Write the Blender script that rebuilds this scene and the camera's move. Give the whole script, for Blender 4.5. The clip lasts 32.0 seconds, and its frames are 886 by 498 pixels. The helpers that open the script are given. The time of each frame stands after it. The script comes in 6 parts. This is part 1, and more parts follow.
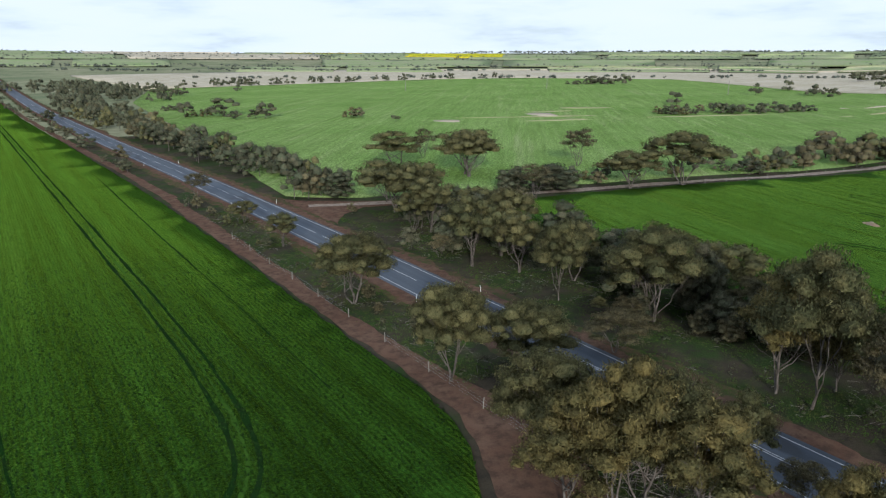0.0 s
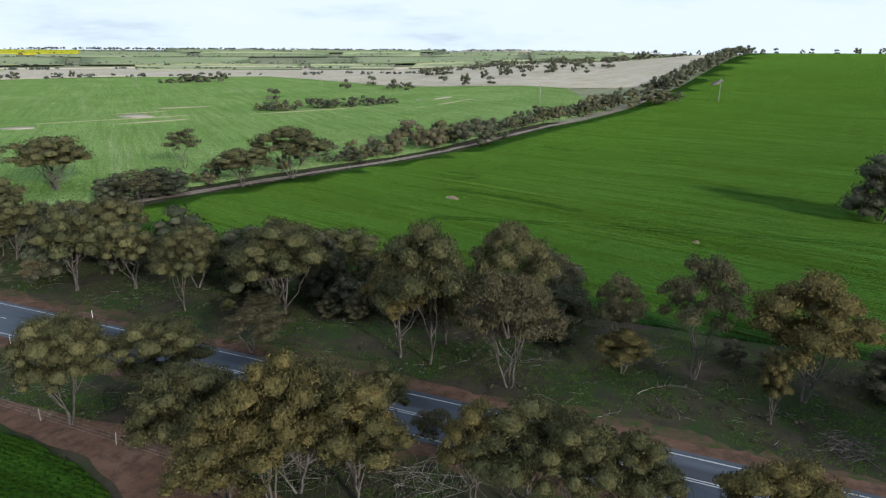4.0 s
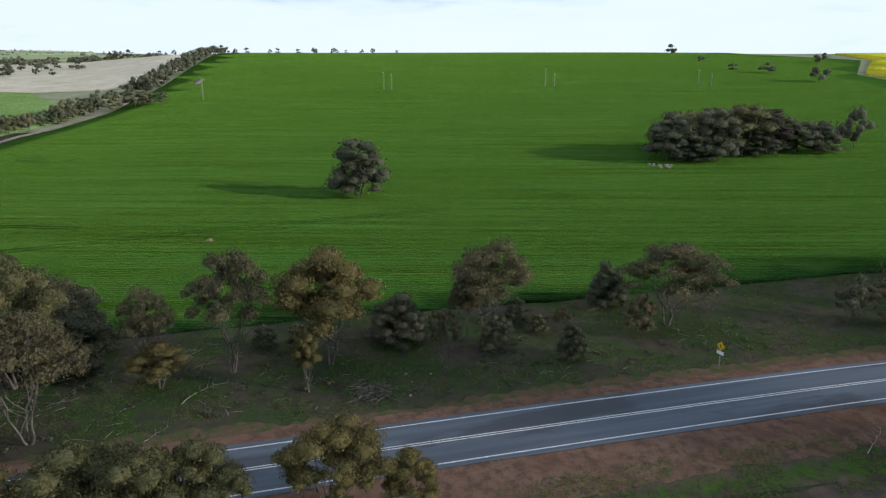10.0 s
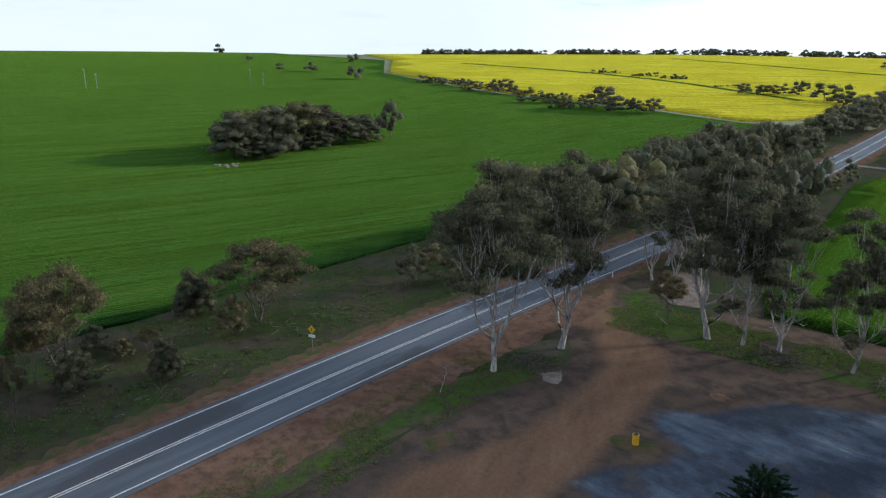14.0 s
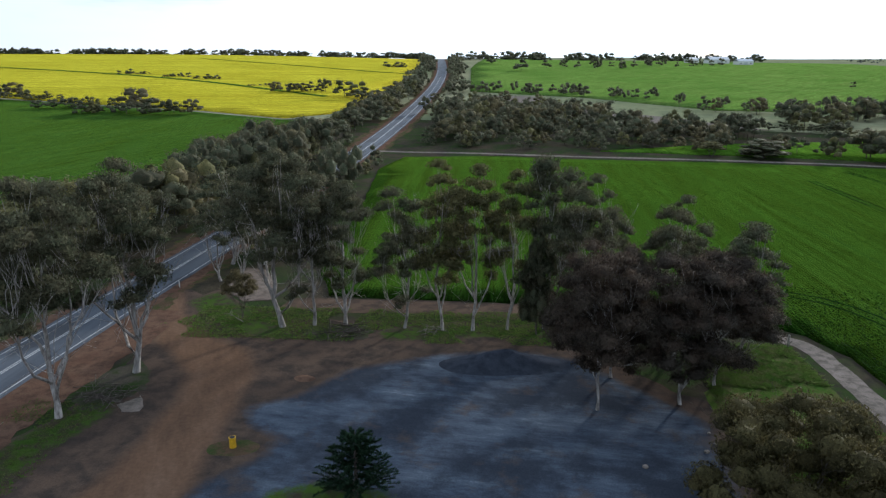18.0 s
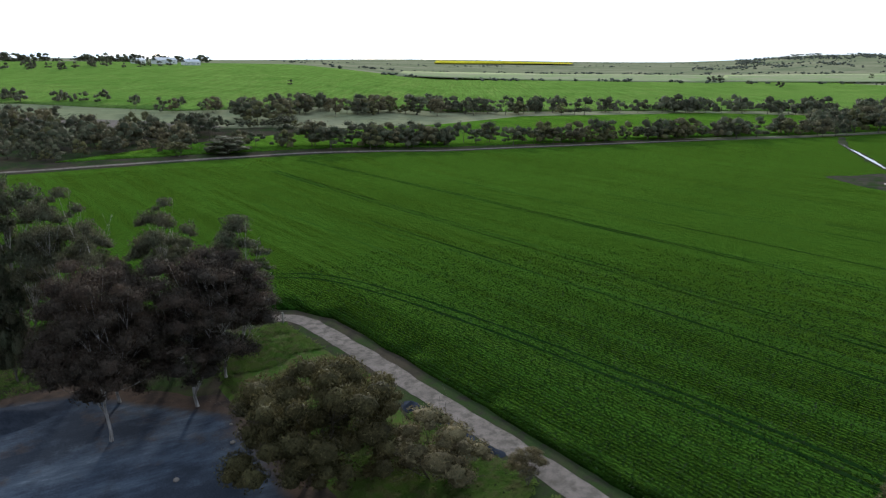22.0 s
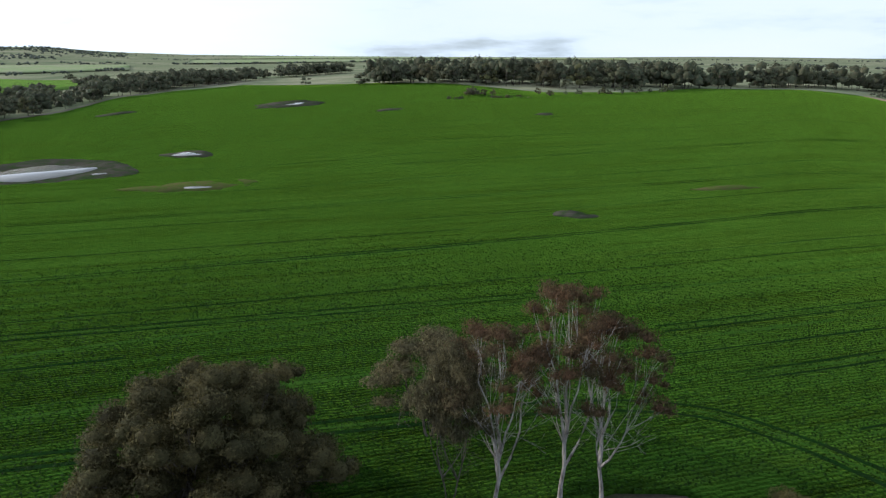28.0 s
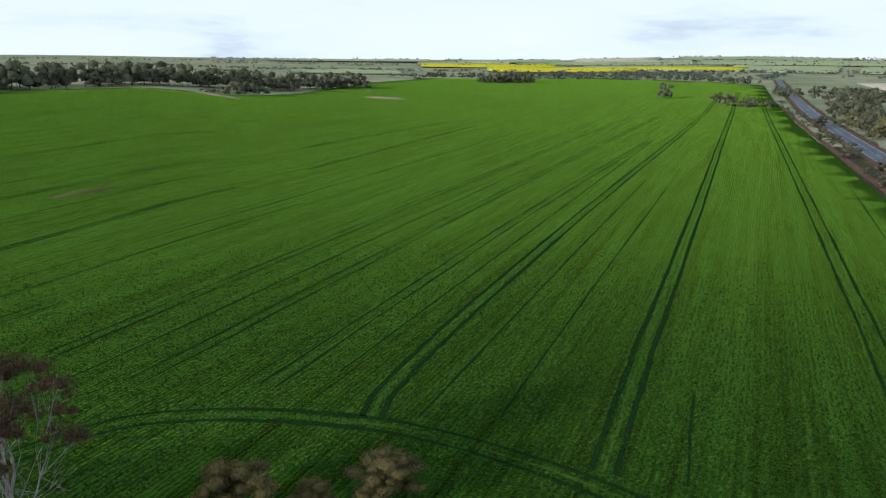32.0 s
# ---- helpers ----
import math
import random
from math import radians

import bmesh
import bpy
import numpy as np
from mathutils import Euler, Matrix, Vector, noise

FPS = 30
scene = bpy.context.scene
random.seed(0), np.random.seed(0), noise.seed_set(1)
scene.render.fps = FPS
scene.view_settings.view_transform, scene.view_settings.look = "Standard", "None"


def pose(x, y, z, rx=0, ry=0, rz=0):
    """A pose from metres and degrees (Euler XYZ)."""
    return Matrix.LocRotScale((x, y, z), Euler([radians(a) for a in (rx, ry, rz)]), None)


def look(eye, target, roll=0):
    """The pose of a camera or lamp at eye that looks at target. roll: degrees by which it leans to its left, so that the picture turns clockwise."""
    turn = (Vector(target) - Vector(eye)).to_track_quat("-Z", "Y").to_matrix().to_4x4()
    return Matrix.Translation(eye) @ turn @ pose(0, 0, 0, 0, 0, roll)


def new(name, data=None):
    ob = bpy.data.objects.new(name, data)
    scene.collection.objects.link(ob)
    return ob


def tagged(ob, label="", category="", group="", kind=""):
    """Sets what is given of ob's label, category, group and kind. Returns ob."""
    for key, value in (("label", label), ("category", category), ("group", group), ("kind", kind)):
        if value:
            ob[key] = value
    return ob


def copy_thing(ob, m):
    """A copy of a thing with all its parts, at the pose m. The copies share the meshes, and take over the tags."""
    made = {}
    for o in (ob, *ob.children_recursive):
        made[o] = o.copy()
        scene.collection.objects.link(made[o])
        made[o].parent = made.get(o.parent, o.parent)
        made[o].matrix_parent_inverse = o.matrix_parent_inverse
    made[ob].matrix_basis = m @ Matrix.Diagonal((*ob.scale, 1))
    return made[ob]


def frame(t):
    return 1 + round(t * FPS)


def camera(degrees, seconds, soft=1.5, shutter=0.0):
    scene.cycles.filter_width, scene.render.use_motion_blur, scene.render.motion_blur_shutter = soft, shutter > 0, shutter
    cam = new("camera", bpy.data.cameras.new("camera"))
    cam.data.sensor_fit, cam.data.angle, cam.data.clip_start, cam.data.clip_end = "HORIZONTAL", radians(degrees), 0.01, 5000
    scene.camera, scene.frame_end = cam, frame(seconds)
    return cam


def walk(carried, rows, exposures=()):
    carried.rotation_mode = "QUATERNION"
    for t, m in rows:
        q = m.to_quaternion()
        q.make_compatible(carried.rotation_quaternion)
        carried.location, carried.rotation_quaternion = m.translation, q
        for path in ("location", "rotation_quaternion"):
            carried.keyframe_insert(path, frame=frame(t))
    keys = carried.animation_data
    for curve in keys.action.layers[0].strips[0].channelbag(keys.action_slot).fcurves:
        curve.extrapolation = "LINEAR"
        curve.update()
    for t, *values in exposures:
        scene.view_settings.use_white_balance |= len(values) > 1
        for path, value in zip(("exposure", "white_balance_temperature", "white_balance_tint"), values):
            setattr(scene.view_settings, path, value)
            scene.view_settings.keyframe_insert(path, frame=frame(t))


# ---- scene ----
from mathutils import geometry

# ---------------------------------------------------------------- camera
cam = camera(65.32, 32.0, 1.3)
PATH = [
    (0.0, pose(0, 0, 33, 74.49, -0.14, -33.54)), (0.5, pose(0, 0, 33, 74.47, -0.27, -36.99)), (1.0, pose(0, 0, 33, 74.47, -0.27, -40.90)),
    (1.5, pose(0, 0, 33, 74.49, -0.32, -45.22)), (2.0, pose(0, 0, 33, 74.48, -0.31, -49.51)), (2.5, pose(0, 0, 33, 74.44, -0.33, -53.55)),
    (3.0, pose(0, 0, 33, 74.43, -0.35, -57.46)), (3.5, pose(0, 0, 33, 74.43, -0.30, -61.31)), (4.0, pose(0, 0, 33, 74.42, -0.32, -65.19)),
    (4.5, pose(0, 0, 33, 74.45, -0.28, -69.10)), (6.5, pose(0, 0, 33, 74.41, -0.13, -82.36)), (7.0, pose(0, 0, 33, 74.45, -0.11, -85.07)),
    (7.5, pose(0, 0, 33, 74.49, -0.07, -87.82)), (8.0, pose(0, 0, 33, 74.54, 0.01, -90.61)), (8.5, pose(0, 0, 33, 74.51, 0.07, -93.89)),
    (9.0, pose(0, 0, 33, 74.46, -0.03, -97.49)), (9.5, pose(0, 0, 33, 74.43, -0.05, -101.08)), (10.0, pose(0, 0, 33, 74.49, 0.04, -105.31)),
    (10.5, pose(0, 0, 33, 74.41, -0.05, -109.74)), (11.0, pose(0, 0, 33, 74.39, -0.08, -114.12)), (11.5, pose(0, 0, 33, 74.44, -0.10, -118.52)),
    (12.0, pose(0, 0, 33, 74.43, -0.04, -122.91)), (12.5, pose(0, 0, 33, 74.45, -0.18, -127.20)), (13.0, pose(0, 0, 33, 74.46, -0.30, -131.50)),
    (13.5, pose(0, 0, 33, 74.50, -0.24, -135.86)), (14.0, pose(0, 0, 33, 74.52, -0.20, -140.22)), (14.5, pose(0, 0, 33, 74.47, -0.10, -144.64)),
    (16.5, pose(0, 0, 33, 74.56, -0.32, -162.10)), (17.0, pose(0, 0, 33, 74.62, -0.29, -166.58)), (17.5, pose(0, 0, 33, 74.65, -0.19, -171.57)),
    (18.0, pose(0, 0, 33, 74.63, -0.14, -176.52)), (18.5, pose(0, 0, 33, 74.57, -0.15, -181.46)), (19.0, pose(0, 0, 33, 74.56, -0.12, -186.73)),
    (19.5, pose(0, 0, 33, 74.58, -0.11, -192.10)), (20.0, pose(0, 0, 33, 74.59, -0.13, -197.44)), (20.5, pose(0, 0, 33, 74.64, -0.15, -202.78)),
    (21.0, pose(0, 0, 33, 74.69, -0.08, -208.10)), (21.5, pose(0, 0, 33, 74.76, -0.07, -213.40)), (22.0, pose(0, 0, 33, 74.77, -0.11, -218.69)),
    (22.5, pose(0, 0, 33, 74.79, -0.14, -223.96)), (23.0, pose(0, 0, 33, 74.79, -0.18, -229.25)), (23.5, pose(0, 0, 33, 74.79, -0.31, -234.55)),
    (24.0, pose(0, 0, 33, 74.78, -0.27, -239.84)), (24.5, pose(0, 0, 33, 74.75, -0.24, -245.16)), (25.0, pose(0, 0, 33, 74.73, -0.19, -250.61)),
    (25.5, pose(0, 0, 33, 74.69, -0.16, -256.37)), (27.5, pose(0, 0, 33, 74.44, -0.30, -279.57)), (28.0, pose(0, 0, 33, 74.40, -0.29, -285.70)),
    (28.5, pose(0, 0, 33, 74.39, -0.33, -292.12)), (29.0, pose(0, 0, 33, 74.41, -0.29, -298.53)), (29.5, pose(0, 0, 33, 74.45, -0.36, -305.40)),
    (30.0, pose(0, 0, 33, 74.50, -0.34, -312.67)), (30.5, pose(0, 0, 33, 74.58, -0.36, -318.87)), (31.0, pose(0, 0, 33, 74.60, -0.41, -324.36)),
    (31.5, pose(0, 0, 33, 74.62, -0.49, -329.89)), (32.0, pose(0, 0, 33, 74.66, -0.53, -335.78)),
]
walk(cam, PATH, [(0, 0.1, 5780, 10), (32, 0.1, 5780, 10)])

# ---------------------------------------------------------------- sky, sun
SUN_BEARING, SUN_HEIGHT = 212.0, 17.0
CLOUD = 9.4
world = bpy.data.worlds.new("sky")
scene.world = world
world.use_nodes = True
wn, wl = world.node_tree.nodes, world.node_tree.links
wn.clear()
w_out, w_bg, w_sky = wn.new("ShaderNodeOutputWorld"), wn.new("ShaderNodeBackground"), wn.new("ShaderNodeTexSky")
w_sky.sky_type, w_sky.sun_disc = "NISHITA", False
w_sky.sun_elevation, w_sky.sun_rotation = radians(SUN_HEIGHT), radians(SUN_BEARING)
w_sky.air_density, w_sky.dust_density, w_sky.ozone_density = 1.0, 1.5, 1.5
w_tc, w_map, w_cloud, w_ramp, w_mix = (wn.new("ShaderNodeTexCoord"), wn.new("ShaderNodeMapping"), wn.new("ShaderNodeTexNoise"),
                                       wn.new("ShaderNodeValToRGB"), wn.new("ShaderNodeMixRGB"))
w_map.inputs["Scale"].default_value = (1.3, 1.3, 7.0)
w_cloud.inputs["Scale"].default_value, w_cloud.inputs["Detail"].default_value, w_cloud.inputs["Roughness"].default_value = 2.2, 6, 0.55
w_ramp.color_ramp.elements[0].position, w_ramp.color_ramp.elements[1].position = 0.18, 0.42
w_tone = wn.new("ShaderNodeValToRGB")
for el, (p, c) in zip((w_tone.color_ramp.elements[0], w_tone.color_ramp.elements[1], w_tone.color_ramp.elements.new(0.5)), ((0.34, (0.74, 0.84, 0.90, 1)), (0.62, (1.08, 1.07, 1.05, 1)), (0.48, (0.90, 0.96, 0.99, 1)))):
    el.position, el.color = p, c
w_gain = wn.new("ShaderNodeVectorMath")
w_gain.operation = "SCALE"
w_gain.inputs["Scale"].default_value = CLOUD
wl.new(w_tc.outputs["Generated"], w_map.inputs["Vector"])
wl.new(w_map.outputs["Vector"], w_cloud.inputs["Vector"])
wl.new(w_cloud.outputs["Fac"], w_ramp.inputs["Fac"])
wl.new(w_ramp.outputs["Color"], w_mix.inputs[0])
wl.new(w_cloud.outputs["Fac"], w_tone.inputs["Fac"])
wl.new(w_tone.outputs["Color"], w_gain.inputs[0])
wl.new(w_gain.outputs["Vector"], w_mix.inputs[2])
wl.new(w_sky.outputs["Color"], w_mix.inputs[1])
# the cloud deck is bright towards the skyline and heavier overhead
w_sep, w_high, w_dim = wn.new("ShaderNodeSeparateXYZ"), wn.new("ShaderNodeValToRGB"), wn.new("ShaderNodeMixRGB")
w_dim.blend_type, w_dim.inputs[0].default_value = "MULTIPLY", 1.0
for el, (p, c) in zip((w_high.color_ramp.elements[0], w_high.color_ramp.elements[1], w_high.color_ramp.elements.new(0.5)), ((0.10, (1, 1, 1, 1)), (0.75, (0.45, 0.53, 0.70, 1)), (0.35, (0.60, 0.66, 0.78, 1)))):
    el.position, el.color = p, c
wl.new(w_tc.outputs["Generated"], w_sep.inputs[0])
wl.new(w_sep.outputs["Z"], w_high.inputs["Fac"])
wl.new(w_mix.outputs["Color"], w_dim.inputs[1])
wl.new(w_high.outputs["Color"], w_dim.inputs[2])
# and brightest round the veiled sun
w_dot, w_near, w_glow = wn.new("ShaderNodeVectorMath"), wn.new("ShaderNodeMapRange"), wn.new("ShaderNodeVectorMath")
w_dot.operation, w_glow.operation = "DOT_PRODUCT", "SCALE"
w_dot.inputs[1].default_value = (math.sin(radians(SUN_BEARING)), math.cos(radians(SUN_BEARING)), 0.2)
for key, value in (("From Min", 0.35), ("From Max", 1.0), ("To Min", 1.0), ("To Max", 1.5)):
    w_near.inputs[key].default_value = value
wl.new(w_tc.outputs["Generated"], w_dot.inputs[0])
wl.new(w_dot.outputs["Value"], w_near.inputs["Value"])
wl.new(w_dim.outputs["Color"], w_glow.inputs[0])
wl.new(w_near.outputs["Result"], w_glow.inputs["Scale"])
wl.new(w_glow.outputs["Vector"], w_bg.inputs["Color"])
w_bg.inputs["Strength"].default_value = 0.10
wl.new(w_bg.outputs["Background"], w_out.inputs["Surface"])

sun = new("sun", bpy.data.lights.new("sun", "SUN"))
sun.data.energy, sun.data.angle, sun.data.color = 3.4, radians(4.5), (1.0, 0.91, 0.76)
b_sun, e_sun = radians(SUN_BEARING), radians(SUN_HEIGHT)
sun.matrix_basis = look((math.sin(b_sun) * math.cos(e_sun) * 100, math.cos(b_sun) * math.cos(e_sun) * 100, math.sin(e_sun) * 100), (0, 0, 0))


# ---------------------------------------------------------------- materials
def shader(name, rough=0.9, spec=0.0):
    m = bpy.data.materials.new(name)
    m.use_nodes = True
    n, l = m.node_tree.nodes, m.node_tree.links
    b = n["Principled BSDF"]
    b.inputs["Roughness"].default_value = rough
    b.inputs["Specular IOR Level"].default_value = spec
    return m, n, l, b


def noise_node(n, l, scale, detail=4, rough=0.55, source=None, stretch=None):
    t = n.new("ShaderNodeTexNoise")
    t.inputs["Scale"].default_value, t.inputs["Detail"].default_value, t.inputs["Roughness"].default_value = scale, detail, rough
    if source is None:
        source = n.new("ShaderNodeNewGeometry").outputs["Position"]
    if stretch:
        for key, value in (("Rotation", (0, 0, stretch[3])), ("Scale", stretch[:3])):
            m = n.new("ShaderNodeMapping")
            m.inputs[key].default_value = value
            l.new(source, m.inputs["Vector"])
            source = m.outputs["Vector"]
    l.new(source, t.inputs["Vector"])
    return t.outputs["Fac"]


def ramp(n, l, fac, stops):
    r = n.new("ShaderNodeValToRGB")
    e = r.color_ramp.elements
    while len(e) < len(stops):
        e.new(0.5)
    for el, (p, c) in zip(e, stops):
        el.position, el.color = p, (*c, 1)
    l.new(fac, r.inputs["Fac"])
    return r.outputs["Color"]


def mixed(n, l, fac, a, b, how="MIX"):
    m = n.new("ShaderNodeMixRGB")
    m.blend_type = how
    for k, v in enumerate((fac, a, b)):
        if hasattr(v, "is_output"):
            l.new(v, m.inputs[k])
        elif k == 0:
            m.inputs[0].default_value = v
        else:
            m.inputs[k].default_value = (*v, 1)
    return m.outputs["Color"]


def bumped(n, l, b, fac, strength, distance):
    u = n.new("ShaderNodeBump")
    u.inputs["Strength"].default_value, u.inputs["Distance"].default_value = strength, distance
    l.new(fac, u.inputs["Height"])
    l.new(u.outputs["Normal"], b.inputs["Normal"])


def grey(c):
    return (c, c, c)


def earth_colour(n, l, a, b, c, big=0.12, fine=3.0, spot=0.5, spread=0.12):
    """Two colours in large blotches, a third in finer ones, grain on top: the colour and the grain."""
    f1, f2, f3 = noise_node(n, l, big, 5, 0.6), noise_node(n, l, fine * 0.25, 5, 0.65), noise_node(n, l, fine * 3, 4, 0.7)
    col = ramp(n, l, f1, [(0.5 - spread, a), (0.5 + spread, b)])
    col = mixed(n, l, ramp(n, l, f2, [(spot - 0.06, grey(0)), (spot + 0.12, grey(1))]), col, c)
    return mixed(n, l, 0.55, col, ramp(n, l, f3, [(0.25, grey(0.35)), (0.75, grey(1.0))]), "MULTIPLY"), f3


def earth(name, a, b, c, big=0.12, fine=3.0, rough=0.95, bump=0.5, spot=0.5, spread=0.12):
    """Bare or grown ground."""
    m, n, l, p = shader(name, rough)
    col, grain = earth_colour(n, l, a, b, c, big, fine, spot, spread)
    l.new(col, p.inputs["Base Color"])
    bumped(n, l, p, grain, bump, 0.15)
    return m


def crop(name, a, b, turn, pitch=0.6, gap=0.45, tint=(0.5, 0.5, 0.1), far=False, lines=0.55, sheen=0.13):
    """A sown field: plants in rows that run at a bearing, with paler and darker drill passes and patches."""
    m, n, l, p = shader(name, 0.9)
    p.inputs["Sheen Weight"].default_value, p.inputs["Sheen Roughness"].default_value, p.inputs["Sheen Tint"].default_value = sheen, 0.32, (0.40, 0.74, 0.07, 1)
    geo = n.new("ShaderNodeNewGeometry").outputs["Position"]
    mp = n.new("ShaderNodeMapping")
    mp.inputs["Rotation"].default_value = (0, 0, radians(turn))
    l.new(geo, mp.inputs["Vector"])
    wave = n.new("ShaderNodeTexWave")
    wave.inputs["Scale"].default_value = 0.314 / pitch
    wave.inputs["Distortion"].default_value, wave.inputs["Detail"].default_value, wave.inputs["Detail Scale"].default_value = 4.0, 4, 1.6
    l.new(mp.outputs["Vector"], wave.inputs["Vector"])
    passes = noise_node(n, l, 1.0, 3, 0.6, geo, (0.22, 0.006, 1, radians(turn)))
    streak = noise_node(n, l, 1.0, 4, 0.65, geo, (0.85, 0.022, 1, radians(turn)))
    band = noise_node(n, l, 1.0, 3, 0.7, geo, (0.34, 0.009, 1, radians(turn)))
    blotch = noise_node(n, l, 0.02, 5, 0.6, geo)
    tuft = noise_node(n, l, 2.6, 4, 0.75, geo)
    clod = noise_node(n, l, 1.0, 5, 0.75, geo, (1.5, 0.5, 1, radians(turn)))
    col = ramp(n, l, blotch, [(0.35, a), (0.68, b)])
    col = mixed(n, l, ramp(n, l, passes, [(0.54, grey(0)), (0.74, grey(0.55))]), col, tint)
    col = mixed(n, l, lines, col, ramp(n, l, streak, [(0.34, grey(0.3)), (0.5, grey(1.0))]), "MULTIPLY")
    col = mixed(n, l, lines * 0.85, col, ramp(n, l, band, [(0.36, grey(0.42)), (0.5, grey(1.0)), (0.66, grey(1.25))]), "MULTIPLY")
    col = mixed(n, l, 0.7, col, ramp(n, l, clod, [(0.38, grey(0.42)), (0.6, grey(1.15))]), "MULTIPLY")
    col = mixed(n, l, 0.8, col, ramp(n, l, tuft, [(0.38, grey(0.35)), (0.6, grey(1.15))]), "MULTIPLY")
    rows = ramp(n, l, wave.outputs["Fac"], [(0.05, grey(gap)), (0.5, grey(1.0))])
    col = mixed(n, l, 0.0 if far else 0.5, col, rows, "MULTIPLY")
    l.new(col, p.inputs["Base Color"])
    add = n.new("ShaderNodeMath")
    add.operation, add.inputs[1].default_value = "MULTIPLY_ADD", 0.25
    l.new(wave.outputs["Fac"], add.inputs[0])
    l.new(tuft, add.inputs[2])
    bumped(n, l, p, add.outputs[0], 0.8, 0.3)
    return m


def leaves(name, a, b, c):
    """Foliage: its colour shifts from tree to tree and from spray to spray."""
    m, n, l, p = shader(name, 0.7, 0.1)
    info = n.new("ShaderNodeObjectInfo").outputs["Random"]
    geo = n.new("ShaderNodeNewGeometry")
    col = ramp(n, l, info, [(0.1, a), (0.9, b)])
    f = noise_node(n, l, 0.55, 3, 0.6)
    col = mixed(n, l, ramp(n, l, f, [(0.42, grey(0)), (0.66, grey(0.75))]), col, c)
    isl = ramp(n, l, geo.outputs["Random Per Island"], [(0.0, grey(0.5)), (1.0, grey(1.4))])
    col = mixed(n, l, 1.0, col, isl, "MULTIPLY")
    fleck = noise_node(n, l, 5.5, 4, 0.75)
    col = mixed(n, l, 0.6, col, ramp(n, l, fleck, [(0.36, grey(0.45)), (0.62, grey(1.2))]), "MULTIPLY")
    l.new(col, p.inputs["Base Color"])
    bumped(n, l, p, fleck, 0.5, 0.3)
    tr = n.new("ShaderNodeBsdfTranslucent")
    l.new(col, tr.inputs["Color"])
    mx = n.new("ShaderNodeMixShader")
    mx.inputs[0].default_value = 0.38
    l.new(p.outputs[0], mx.inputs[1])
    l.new(tr.outputs[0], mx.inputs[2])
    l.new(mx.outputs[0], n["Material Output"].inputs["Surface"])
    return m


def bark(name, a, b, c):
    m, n, l, p = shader(name, 0.85)
    tc = n.new("ShaderNodeTexCoord").outputs["Object"]
    f = noise_node(n, l, 2.0, 5, 0.65, tc, (1.5, 1.5, 0.4, 0))
    g = noise_node(n, l, 9.0, 4, 0.7, tc, (1, 1, 0.25, 0))
    col = ramp(n, l, f, [(0.35, a), (0.5, b), (0.66, c)])
    col = mixed(n, l, 0.6, col, ramp(n, l, g, [(0.3, grey(0.5)), (0.6, grey(1))]), "MULTIPLY")
    l.new(col, p.inputs["Base Color"])
    bumped(n, l, p, g, 0.5, 0.04)
    return m


def plain(name, colour, rough=0.6, metal=0.0, wear=0.25):
    m, n, l, p = shader(name, rough, 0.4)
    p.inputs["Metallic"].default_value = metal
    f = noise_node(n, l, 6.0, 5, 0.65)
    col = mixed(n, l, 1.0, colour, ramp(n, l, f, [(0.3, grey(1 - wear)), (0.65, grey(1))]), "MULTIPLY")
    l.new(col, p.inputs["Base Color"])
    return m


